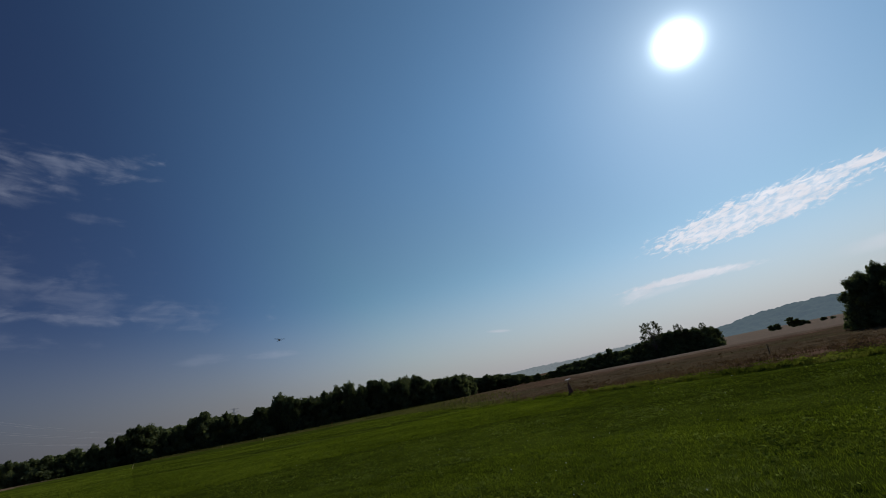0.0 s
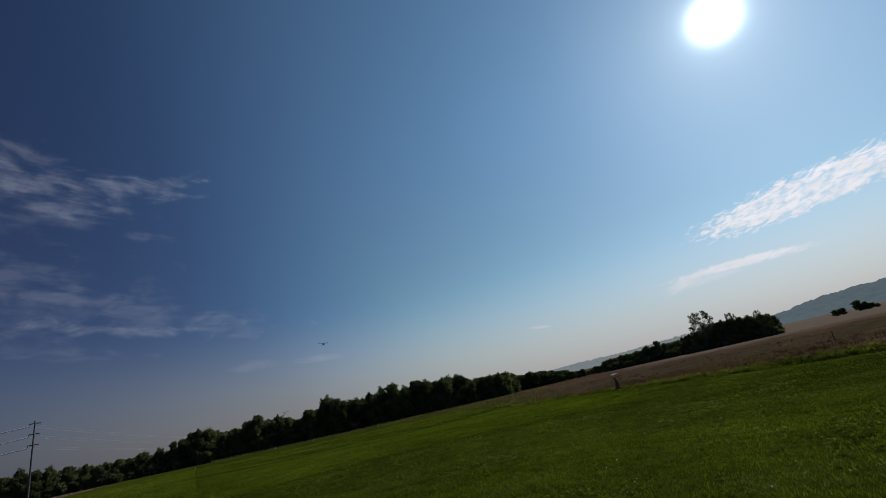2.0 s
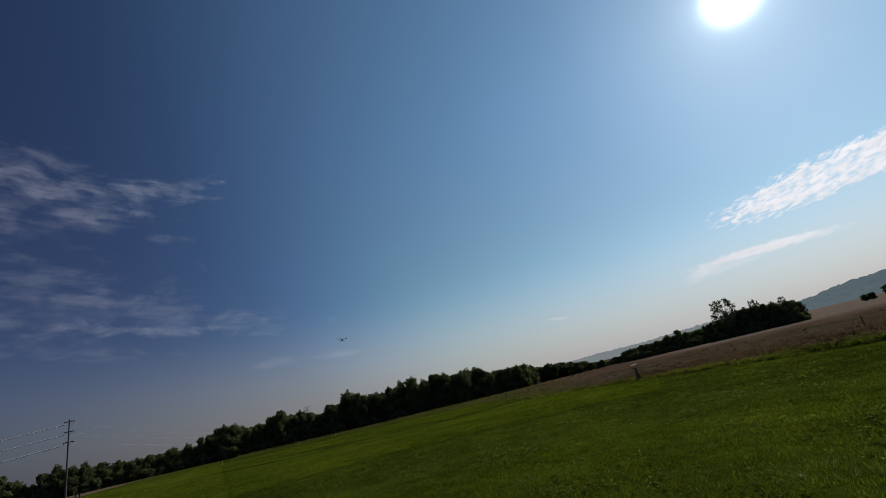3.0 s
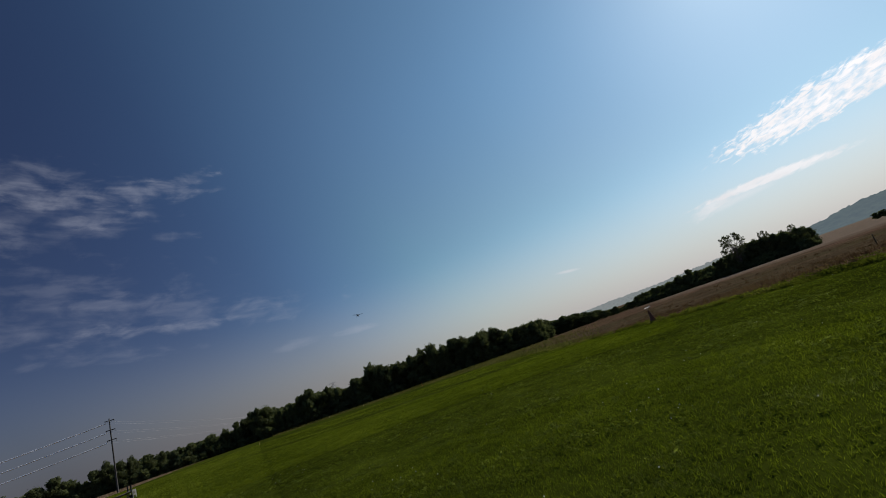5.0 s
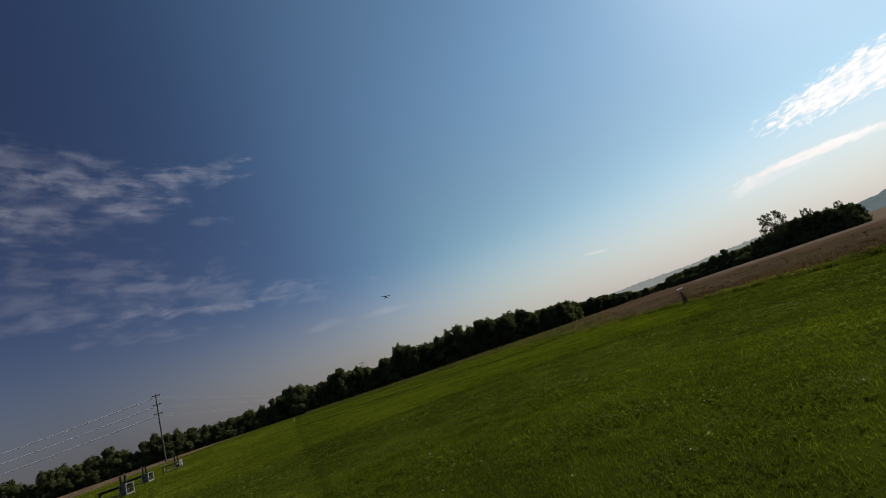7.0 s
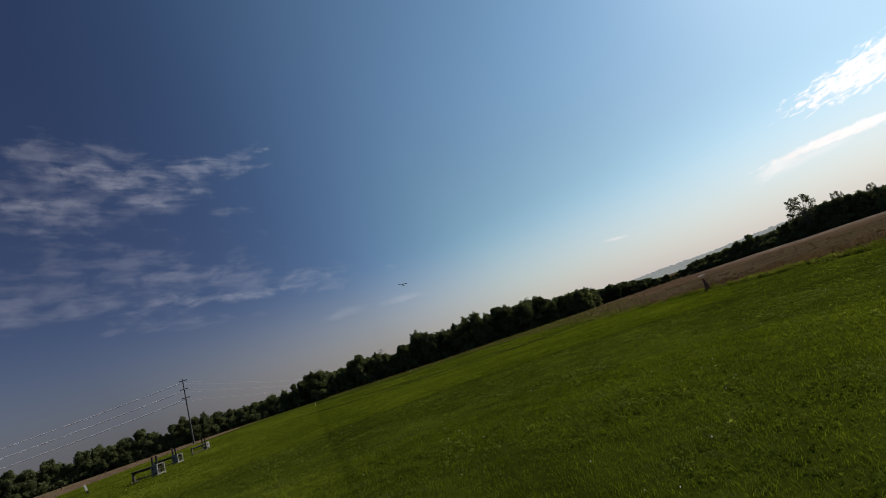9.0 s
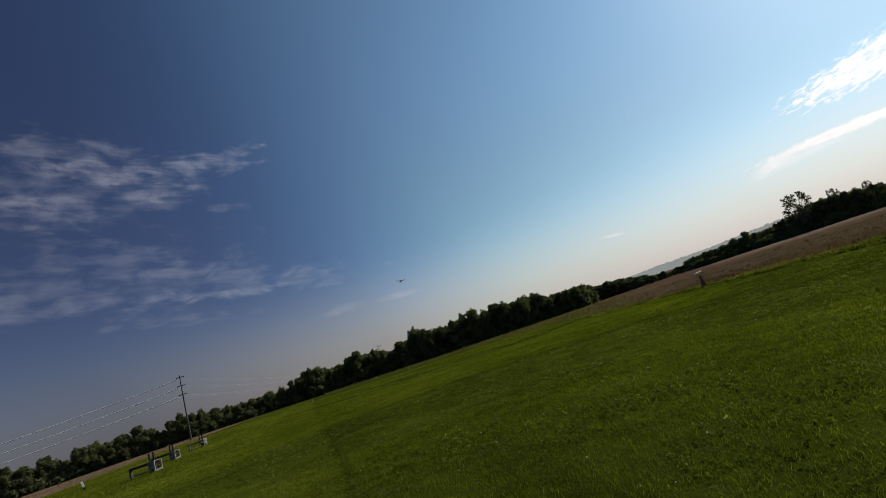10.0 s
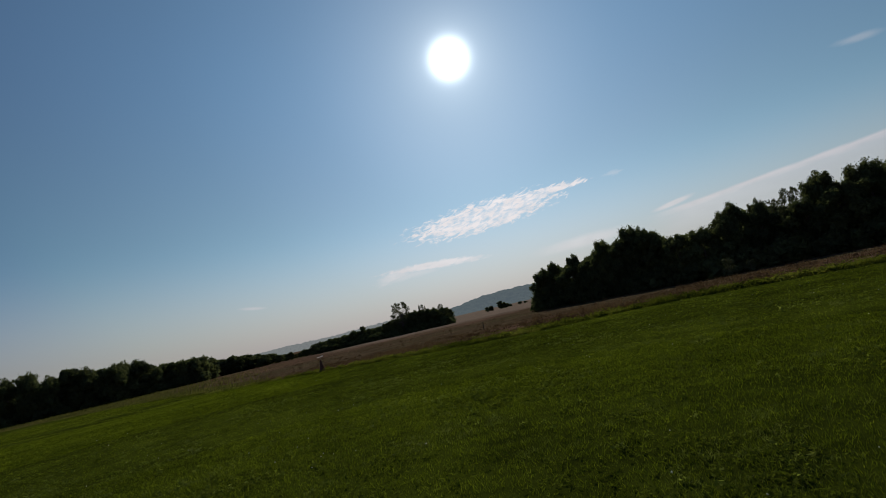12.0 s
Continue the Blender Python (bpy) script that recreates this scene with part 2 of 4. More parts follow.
def lawn_tone(n):
    """The lawn's colour at a place: mown passes, patches and grain."""
    pos = n.add("ShaderNodeNewGeometry").outputs["Position"]
    sep = n.add("ShaderNodeSeparateXYZ")
    n.feed(sep.inputs[0], pos)
    run = (MOW_B - MOW_A).normalized()
    across = n.math("ADD", n.math("MULTIPLY", n.math("SUBTRACT", sep.outputs[0], MOW_A.x), -run.y), n.math("MULTIPLY", n.math("SUBTRACT", sep.outputs[1], MOW_A.y), run.x))
    wob = n.math("MULTIPLY", n.math("SUBTRACT", n.noise(pos, 0.8, 3.0), 0.5), 0.5)
    across = n.math("ADD", across, wob)
    pale = n.step(across, -0.15, 0.25)
    passes = n.step(n.math("SINE", n.math("MULTIPLY", across, 1.35)), -0.6, 0.6)
    big = n.noise(pos, 0.10, 4.0)
    mid = n.noise(pos, 0.7, 4.0)
    small = n.noise(pos, 9.0, 3.0)
    tufts = n.noise(pos, 2.3, 4.0, 0.6)
    f = n.math("ADD", n.math("MULTIPLY", big, 0.65), n.math("MULTIPLY", mid, 0.35))
    f = n.math("ADD", n.step(f, 0.28, 0.74), n.math("ADD", n.math("MULTIPLY", n.math("SUBTRACT", small, 0.5), 0.35), n.math("MULTIPLY", n.math("SUBTRACT", tufts, 0.5), 0.7)))
    f = n.math("ADD", n.math("MULTIPLY", f, 0.75), n.math("MULTIPLY", n.math("SUBTRACT", passes, 0.5), 0.06))
    seam = n.math("MULTIPLY", n.step(across, -0.32, -0.1), n.step(across, 0.15, -0.05))
    # a mower's turning track crosses the pale pass
    track = n.math("ADD", n.math("SUBTRACT", sep.outputs[1], 27.6), n.math("MULTIPLY", n.math("ADD", sep.outputs[0], 36.0), 0.20))
    track = n.math("ADD", n.math("ADD", n.math("MULTIPLY", track, 1.0), n.math("MULTIPLY", wob, 1.6)), n.math("MULTIPLY", n.math("ADD", sep.outputs[0], 24.0), 0.11))
    cross = n.math("MULTIPLY", n.math("MULTIPLY", n.step(track, -0.5, -0.1), n.step(track, 0.6, 0.1)), n.math("MULTIPLY", n.step(sep.outputs[0], -42.0, -34.0), n.step(sep.outputs[0], -13.0, -16.0)))
    f = n.math("SUBTRACT", n.math("ADD", f, n.math("MULTIPLY", pale, 0.11)), n.math("MULTIPLY", n.math("MAXIMUM", seam, cross), 0.16), clamp=True)
    return f, pos, small


def build_lawn():
    m, n, p = material("mown_grass")
    f, pos, small = lawn_tone(n)
    col = n.ramp(f, [(0.0, (0.013, 0.018, 0.0026)), (0.5, (0.036, 0.049, 0.0052)), (1.0, (0.080, 0.097, 0.010))])
    n.feed(p.inputs["Base Color"], col)
    p.inputs["Roughness"].default_value, p.inputs["Specular IOR Level"].default_value = 0.95, 0.0
    b = n.add("ShaderNodeBump")
    b.inputs["Strength"].default_value, b.inputs["Distance"].default_value = 0.5, 0.03
    n.feed(b.inputs["Height"], n.noise(pos, 22.0, 4.0, 0.7))
    n.feed(p.inputs["Normal"], b.outputs[0])
    return m


def build_blades():
    m, n, p = material("grass_blades")
    f, pos, small = lawn_tone(n)
    rnd = n.add("ShaderNodeNewGeometry").outputs["Random Per Island"]
    f = n.math("ADD", n.math("MULTIPLY", f, 0.5), n.math("MULTIPLY", rnd, 0.5))
    col = n.ramp(f, [(0.0, (0.026, 0.036, 0.0045)), (0.4, (0.088, 0.111, 0.0105)), (0.75, (0.178, 0.205, 0.025)), (1.0, (0.33, 0.335, 0.10))])
    n.feed(p.inputs["Base Color"], col)
    p.inputs["Roughness"].default_value, p.inputs["Specular IOR Level"].default_value = 0.7, 0.0
    thin = n.add("ShaderNodeBsdfTranslucent")
    n.feed(thin.inputs[0], n.mix(1.0, col, (1.1, 1.22, 0.55), "MULTIPLY"))
    both = n.add("ShaderNodeMixShader")
    both.inputs[0].default_value = 0.4
    n.feed(both.inputs[1], p.outputs[0])
    n.feed(both.inputs[2], thin.outputs[0])
    n.feed(m.node_tree.nodes["Material Output"].inputs[0], both.outputs[0])
    return m


def build_meadow():
    """Dry late-summer meadow: reddish brown, with straw-coloured and green patches; the farthest part is cut hay, its
    colour paled for haze.
    """
    m, n, p = material("dry_meadow")
    pos = n.add("ShaderNodeNewGeometry").outputs["Position"]
    big, mid, small = n.noise(pos, 0.02, 4.0), n.noise(pos, 0.16, 5.0, 0.65), n.noise(pos, 3.0, 4.0, 0.7)
    f = n.math("ADD", n.math("MULTIPLY", mid, 0.6), n.math("MULTIPLY", small, 0.4))
    col = n.ramp(n.step(f, 0.3, 0.7), [(0.0, (0.034, 0.021, 0.014)), (0.5, (0.080, 0.050, 0.034)), (1.0, (0.145, 0.094, 0.064))])
    col = n.mix(n.step(big, 0.5, 0.68, 0.0, 0.5), col, (0.11, 0.074, 0.048))
    col = n.mix(n.step(n.noise(pos, 0.055, 4.0, 0.6), 0.50, 0.62, 0.0, 0.75), col, n.mix(mid, (0.036, 0.036, 0.014), (0.075, 0.068, 0.032)))
    col = n.mix(n.step(n.noise(pos, 0.5, 3.0, 0.6), 0.56, 0.66, 0.0, 0.6), col, (0.026, 0.018, 0.010))
    far = n.add("ShaderNodeVectorMath", operation="LENGTH")
    n.feed(far.inputs[0], pos)
    sep = n.add("ShaderNodeSeparateXYZ")
    n.feed(sep.inputs[0], pos)
    turn = n.math("DEGREES", n.math("ARCTAN2", sep.outputs[0], sep.outputs[1]))
    reach = n.math("ADD", far.outputs["Value"], n.math("ADD", n.math("MULTIPLY", n.math("SUBTRACT", big, 0.5), 90.0), n.math("MULTIPLY", n.math("SUBTRACT", mid, 0.5), 26.0)))
    hay = n.math("MULTIPLY", n.step(reach, 135.0, 225.0, 0.0, 0.75), n.step(turn, 8.0, 20.0))
    weedy = n.math("MULTIPLY", n.step(reach, 44.0, 66.0), n.step(reach, 150.0, 110.0))
    col = n.mix(n.math("MULTIPLY", weedy, 0.6), col, n.mix(mid, (0.034, 0.030, 0.017), (0.086, 0.072, 0.042)))
    col = n.mix(n.step(turn, 4.0, -9.0, 0.0, 0.8), col, n.mix(mid, (0.040, 0.040, 0.012), (0.085, 0.078, 0.030)))
    col = n.mix(n.step(turn, -40.0, -46.0, 0.0, 0.7), col, n.mix(mid, (0.11, 0.072, 0.048), (0.21, 0.150, 0.105)))
    # hay tone, with the pale of distant mist mixed into the colour
    col = n.mix(hay, col, n.mix(mid, (0.15, 0.118, 0.090), (0.21, 0.172, 0.140)))
    n.feed(p.inputs["Base Color"], col)
    p.inputs["Roughness"].default_value, p.inputs["Specular IOR Level"].default_value = 0.95, 0.0
    b = n.add("ShaderNodeBump")
    b.inputs["Strength"].default_value, b.inputs["Distance"].default_value = 1.0, 0.3
    n.feed(b.inputs["Height"], small)
    n.feed(p.inputs["Normal"], b.outputs[0])
    return m


LAWN, BLADES, MEADOW = build_lawn(), build_blades(), build_meadow()
VERGE = plain("rough_verge", (0.028, 0.034, 0.006), (0.06, 0.062, 0.015), 0.6, 0.95, 0, 0.6, gloss=0.0)
LEAVES = foliage("broad_leaves", [(0.050, 0.061, 0.034), (0.072, 0.086, 0.044), (0.098, 0.116, 0.055), (0.125, 0.146, 0.066)], 0.46)
SPARSE_LEAVES = foliage("sparse_leaves", [(0.06, 0.07, 0.04), (0.085, 0.095, 0.055), (0.12, 0.13, 0.075)], 0.3)
WEED_LEAVES = foliage("weed_leaves", [(0.028, 0.038, 0.006), (0.075, 0.092, 0.013), (0.145, 0.158, 0.028), (0.22, 0.21, 0.065)], 0.45, 0.6, 0.25)
CLOVER_LEAVES = foliage("clover_leaves", [(0.045, 0.062, 0.006), (0.075, 0.098, 0.010), (0.11, 0.138, 0.017), (0.16, 0.185, 0.035)], 0.45, 0.6, 0.8)
WEED_ROSETTE = foliage("weed_rosettes", [(0.07, 0.092, 0.014), (0.11, 0.138, 0.024), (0.155, 0.185, 0.040), (0.22, 0.235, 0.070)], 0.55, 0.8, 0.5, 0.0)
TALL_BLADES = foliage("tall_grass_blades", [(0.045, 0.050, 0.014), (0.075, 0.078, 0.022), (0.11, 0.105, 0.035), (0.15, 0.13, 0.055)], 0.35, 0.8, 0.08)
TUFT_BLADES = foliage("tuft_blades", [(0.050, 0.070, 0.011), (0.078, 0.102, 0.018), (0.115, 0.14, 0.034), (0.20, 0.21, 0.075)], 0.5, 0.6, 0.5, 0.03)
DRY_BLADES = foliage("dry_blades", [(0.032, 0.020, 0.013), (0.064, 0.040, 0.026), (0.104, 0.067, 0.044), (0.155, 0.108, 0.072)], 0.34, 0.9, 0.12)
STRAW = foliage("straw_blades", [(0.115, 0.078, 0.050), (0.165, 0.118, 0.078), (0.22, 0.165, 0.115)], 0.2, 0.9, 0.1)
BARK = plain("bark", (0.06, 0.05, 0.04), (0.14, 0.12, 0.10), 2.0, 0.9, 0, 0.8)
POLE_WOOD = plain("weathered_pole_wood", (0.026, 0.025, 0.025), (0.064, 0.062, 0.060), 1.5, 0.85, 0, 0.5)
GREY_WOOD = plain("grey_weathered_wood", (0.038, 0.035, 0.026), (0.085, 0.076, 0.058), 4.0, 0.85, 0, 0.5, gloss=0.15)
WHITE_PAINT = plain("worn_white_paint", (0.55, 0.55, 0.52), (0.82, 0.82, 0.80), 5.0, 0.55, 0, 0.15)
# the stand's white boards twice: lighter for the sunny end, greyed for shaded sides
LIT_WHITE = plain("worn_white_boards", (0.17, 0.17, 0.16), (0.32, 0.32, 0.30), 5.0, 0.8, 0, 0.3, gloss=0.2)
SHADE_WHITE = plain("weathered_grey_white_paint", (0.085, 0.085, 0.08), (0.17, 0.17, 0.16), 5.0, 0.8, 0, 0.3, gloss=0.2)
DARK_RUBBER = plain("dark_rubber", (0.015, 0.015, 0.015), (0.035, 0.035, 0.035), 9.0, 0.8, gloss=0.1)
# near-white base paints the sun's gleam on the western run; DULL_CABLE goes without
CABLE = plain("bright_aluminium_cable", (0.84, 0.87, 0.92), (0.90, 0.93, 0.97), 1.0, 0.6, 0.0, 0.0)
DULL_CABLE = plain("dull_grey_cable", (0.26, 0.27, 0.30), (0.34, 0.35, 0.38), 1.0, 0.8, 0.0, 0.0)
STEEL = plain("galvanised_steel", (0.30, 0.31, 0.33), (0.45, 0.46, 0.48), 1.0, 0.6, 0.5)
ORANGE = plain("faded_orange_paint", (0.42, 0.08, 0.02), (0.60, 0.15, 0.04), 5.0, 0.6)
RUST_RED = plain("rusty_red_paint", (0.065, 0.022, 0.013), (0.13, 0.044, 0.024), 6.0, 0.75)
YELLOW = plain("faded_yellow_paint", (0.55, 0.42, 0.12), (0.70, 0.56, 0.20), 5.0, 0.6)
PLANE_DARK = plain("dark_blue_film", (0.008, 0.010, 0.02), (0.018, 0.020, 0.035), 6.0, 0.5)
PETALS = plain("clover_petals", (0.42, 0.42, 0.34), (0.66, 0.65, 0.56), 40.0, 0.7)


# ---- the lie of the land ----
def smooth(lo, hi, v):
    t = np.clip((np.asarray(v, float) - lo) / (hi - lo), 0, 1)
    return t * t * (3 - 2 * t)


def bearing(x, y):
    return np.degrees(np.arctan2(x, y))


def land(x, y):
    """Height of the ground: level round the pilots' stand and to the west, falling gently to the valley in the north and east."""
    r, az = np.hypot(x, y), bearing(x, y)
    fall = smooth(-55, -18, az) * (1 - smooth(110, 170, az))
    return -fall * (1.5 * smooth(20, 80, r) + 1.0 * smooth(80, 280, r))


EDGE_AZ = (-180, -120, -75, -62, -50, -45, -40, -17.5, -9.0, -4.0, 1.0, 6.0, 11.8, 19.0, 26.8, 36.0, 43.0, 55.6, 66.0, 76.0, 100, 140, 180)
EDGE_R = (60, 75, 85, 93, 138, 178, 208, 172, 120, 93, 66, 47, 35, 29, 25.2, 23.8, 23.6, 25.4, 25.2, 26, 30, 45, 60)


def lawn_edge(az):
    return np.interp(az, EDGE_AZ, EDGE_R)


def spot(az, r):
    """A point on the ground at a bearing and distance from the stand."""
    x, y = r * math.sin(radians(az)), r * math.cos(radians(az))
    return Vector((x, y, float(land(x, y))))


# ---- mesh helpers ----
def mesh_of(name, verts, faces, mats, index=None, flat=True):
    """A mesh from arrays: verts (n, 3), and faces with one number of corners (m, k)."""
    verts, faces = np.asarray(verts, np.float32), np.asarray(faces, np.int32)
    me = bpy.data.meshes.new(name)
    me.vertices.add(len(verts))
    me.vertices.foreach_set("co", verts.ravel())
    k = faces.shape[1]
    me.loops.add(faces.size)
    me.loops.foreach_set("vertex_index", faces.ravel())
    me.polygons.add(len(faces))
    me.polygons.foreach_set("loop_start", np.arange(0, faces.size, k, dtype=np.int32))
    me.polygons.foreach_set("loop_total", np.full(len(faces), k, np.int32))
    for m in mats:
        me.materials.append(m)
    if index is not None:
        me.polygons.foreach_set("material_index", np.asarray(index, np.int32))
    me.update(calc_edges=True)
    if not flat:
        me.polygons.foreach_set("use_smooth", np.ones(len(faces), bool))
    return me


def part(name, bm, mat, parent, label=""):
    """Links a bmesh, or a finished mesh, as one object under a thing or a part."""
    if isinstance(bm, bmesh.types.BMesh):
        me = bpy.data.meshes.new(name)
        bm.to_mesh(me)
        bm.free()
        me.materials.append(mat)
    else:
        me = bm
    ob = new(name, me)
    ob.parent = parent
    if label:
        tagged(ob, label)
    return ob


def box(bm, size, at, turn=(0, 0, 0), bevel=0.0):
    """Adds a box, with its edges broken."""
    made = bmesh.ops.create_cube(bm, size=1.0)
    verts = made["verts"]
    if bevel:
        bmesh.ops.scale(bm, vec=size, verts=verts)
        got = bmesh.ops.bevel(bm, geom=list({e for v in verts for e in v.link_edges}), offset=bevel, segments=1, affect="EDGES")
        verts = list({v for f in got["faces"] for v in f.verts} | {v for v in verts if v.is_valid})
    else:
        bmesh.ops.scale(bm, vec=size, verts=verts)
    bmesh.ops.transform(bm, matrix=pose(*at, *turn), verts=verts)
    return bm


def rod(bm, a, b, r0, r1=None, sides=10):
    """Adds a tapered rod from a to b."""
    a, b = Vector(a), Vector(b)
    made = bmesh.ops.create_cone(bm, cap_ends=True, segments=sides, radius1=r0, radius2=r0 if r1 is None else r1, depth=(b - a).length)
    turn = (b - a).to_track_quat("Z", "Y").to_matrix().to_4x4()
    bmesh.ops.transform(bm, matrix=Matrix.Translation((a + b) / 2) @ turn, verts=made["verts"])
    return bm


def one_box(*args, **kw):
    return box(bmesh.new(), *args, **kw)


def one_rod(*args, **kw):
    return rod(bmesh.new(), *args, **kw)


def tubes(paths, sides=6):
    """Vertices and quads of tapered tubes; each path is a list of (point, radius)."""
    verts, faces = [], []
    for path in paths:
        first = len(verts)
        for i, (p, r) in enumerate(path):
            d = Vector(path[min(i + 1, len(path) - 1)][0]) - Vector(path[max(i - 1, 0)][0])
            q = d.to_track_quat("Z", "Y")
            for s in range(sides):
                t = 2 * math.pi * s / sides
                verts.append(Vector(p) + q @ Vector((r * math.cos(t), r * math.sin(t), 0)))
        for i in range(len(path) - 1):
            for s in range(sides):
                o, u = first + i * sides, (s + 1) % sides
                faces.append((o + s, o + u, o + sides + u, o + sides + s))
    return np.array(verts), np.array(faces)


def flakes(rng, centres, normals, size, mat, name, slim=0.55, corners=4):
    """Small leaf clumps at centres, roughly across normals: folded kites, or for the far trees triangles."""
    k = len(centres)
    n = normals + rng.normal(0, 0.38, (k, 3))
    n /= np.linalg.norm(n, axis=1, keepdims=True) + 1e-9
    t = np.cross(n, rng.normal(0, 1, (k, 3)))
    t /= np.linalg.norm(t, axis=1, keepdims=True) + 1e-9
    b = np.cross(n, t)
    s = (np.broadcast_to(size, k) * rng.uniform(0.6, 1.4, k))[:, None]
    if corners == 3:
        v = np.stack([centres - t * s, centres + t * s * 0.7 - b * s * 0.7, centres + t * s * 0.6 + b * s * 0.8], 1)
        return mesh_of(name, v.reshape(-1, 3), np.arange(3 * k).reshape(k, 3), [mat])
    v = np.stack([centres - t * s, centres + b * s * slim - n * s * 0.15, centres + t * s, centres - b * s * slim - n * s * 0.15], 1)
    return mesh_of(name, v.reshape(-1, 3), np.arange(4 * k).reshape(k, 4), [mat])


def blades(rng, roots, height, width, lean, mat, name, simple=False):
    """Grass blades: a bent strip of a quad and a tip, as three triangles with shared corners; far ones are one leaning triangle."""
    k = len(roots)
    turn = rng.uniform(0, 2 * math.pi, k)
    side = np.stack([np.cos(turn), np.sin(turn), np.zeros(k)], 1)
    away = rng.uniform(0, 2 * math.pi, k)
    bend = np.stack([np.cos(away), np.sin(away), np.zeros(k)], 1) * (lean * rng.uniform(0.2, 1.0, k))[:, None]
    h = np.asarray(height)[:, None]
    w = np.asarray(width)[:, None]
    up = np.array([0, 0, 1.0])
    if simple:
        v = np.stack([roots - side * w, roots + side * w, roots + up * h + bend * h], 1).reshape(-1, 3)
        return mesh_of(name, v, np.arange(3 * k).reshape(k, 3), [mat])
    mid = roots + up * h * 0.55 + bend * h * 0.35
    tip = roots + up * h + bend * h
    v = np.stack([roots - side * w, roots + side * w, mid - side * w * 0.7, mid + side * w * 0.7, tip], 1).reshape(-1, 3)
    o = (np.arange(k) * 5)[:, None]
    f = np.concatenate([o + [0, 1, 3], o + [0, 3, 2], o + [2, 3, 4]], 1).reshape(-1, 3)
    return mesh_of(name, v, f, [mat])


# ---- ground ----
def build_ground():
    az = np.linspace(-180, 180, 361)[:-1]
    inner = np.array([0.0, 0.04, 0.08, 0.12, 0.17, 0.23, 0.30, 0.38, 0.47, 0.57, 0.68, 0.8, 0.9, 1.0])
    outer = np.array([1.2, 3, 6, 10, 15, 22, 30, 40, 55, 75, 100, 130, 165, 210, 270, 360, 500, 800, 1400, 2500, 4400])
    edge = lawn_edge(az)
    rings = [edge * s for s in inner[1:]] + [edge + s for s in outer]
    verts, faces, index = [(0, 0, 0)], [], []
    for r in rings:
        x, y = r * np.sin(np.radians(az)), r * np.cos(np.radians(az))
        verts += list(zip(x, y, land(x, y)))
    k, quads = len(az), []
    for i in range(len(rings) - 1):
        for j in range(k):
            u = (j + 1) % k
            quads.append((1 + i * k + j, 1 + (i + 1) * k + j, 1 + (i + 1) * k + u, 1 + i * k + u))
            out = i - (len(inner) - 2)   # rings past the lawn's edge
            index.append(0 if out < 0 else 1 if out < (2 if az[j] > 6 or az[j] < -46 else 7) else 2)
    # the middle is closed with narrow quads on the first ring
    for j in range(0, k, 2):
        quads.append((0, 1 + j, 1 + j + 1, 1 + (j + 2) % k))
        index.append(0)
    me = mesh_of("ground", verts, [q[::-1] for q in quads], [LAWN, VERGE, MEADOW], index, flat=False)
    tagged(new("ground", me), "mown green lawn running out into a dry brown meadow", "ground", kind="structure")


build_ground()


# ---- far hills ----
def haze_glow_wood(name, glow):
    """Woods seen through miles of morning air: dull green, with the blue haze painted on as emission."""
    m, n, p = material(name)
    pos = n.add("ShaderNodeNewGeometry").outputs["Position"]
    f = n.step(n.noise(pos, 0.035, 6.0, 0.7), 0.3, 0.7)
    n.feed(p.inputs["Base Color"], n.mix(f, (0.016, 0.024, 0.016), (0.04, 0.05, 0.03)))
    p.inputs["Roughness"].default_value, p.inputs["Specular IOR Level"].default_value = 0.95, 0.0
    # even bluish emission stands in for the haze before the slope
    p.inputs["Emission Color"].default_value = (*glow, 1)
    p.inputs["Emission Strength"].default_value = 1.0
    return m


def build_hill(name, label, az0, az1, r, depth, crest, mat, seed):
    """A wooded ridge between two bearings; crest(az) is its height over the eye, in degrees."""
    na, nr = int((az1 - az0) * 11), 36
    a = np.linspace(az0, az1, na)
    s = np.linspace(0, 1, nr)
    top = crest(a) * math.pi / 180 * (r + depth)
    A, S = np.meshgrid(a, s)
    R = r + depth * S
    X, Y = R * np.sin(np.radians(A)), R * np.cos(np.radians(A))
    rough = np.array([[noise.fractal(Vector((x * 0.045, y * 0.045, seed)), 0.7, 2.1, 3) for x, y in zip(rx, ry)] for rx, ry in zip(X, Y)])
    Z = -4 + (top[None, :] + 5.75) * np.sin(S * math.pi / 2) ** 1.1 + rough * 6.0 * (r / 1500) * smooth(0, 0.2, S)
    v = np.stack([X, Y, Z], -1).reshape(-1, 3)
    i, j = np.meshgrid(np.arange(nr - 1), np.arange(na - 1), indexing="ij")
    o = (i * na + j).ravel()
    f = np.stack([o, o + 1, o + na + 1, o + na], 1)
    tagged(new(name, mesh_of(name, v, f, [mat], flat=False)), label, "hill", kind="structure")


HILL_NEAR = haze_glow_wood("hazy_wooded_slope", (0.062, 0.083, 0.098))
HILL_FAR = haze_glow_wood("far_hazy_wooded_slope", (0.132, 0.148, 0.155))
build_hill("hill_far", "wooded ridge along the horizon, pale with painted haze", -4, 32, 2600, 500,
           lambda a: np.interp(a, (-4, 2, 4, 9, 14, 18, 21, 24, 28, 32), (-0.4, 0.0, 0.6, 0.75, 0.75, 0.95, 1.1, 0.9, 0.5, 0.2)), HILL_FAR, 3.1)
build_hill("hill_near", "wooded hill rising behind the fields, blue-grey with painted haze", 22, 100, 1500, 350,
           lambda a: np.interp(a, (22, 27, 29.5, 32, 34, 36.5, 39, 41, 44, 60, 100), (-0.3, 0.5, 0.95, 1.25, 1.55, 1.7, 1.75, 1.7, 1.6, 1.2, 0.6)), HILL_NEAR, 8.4)


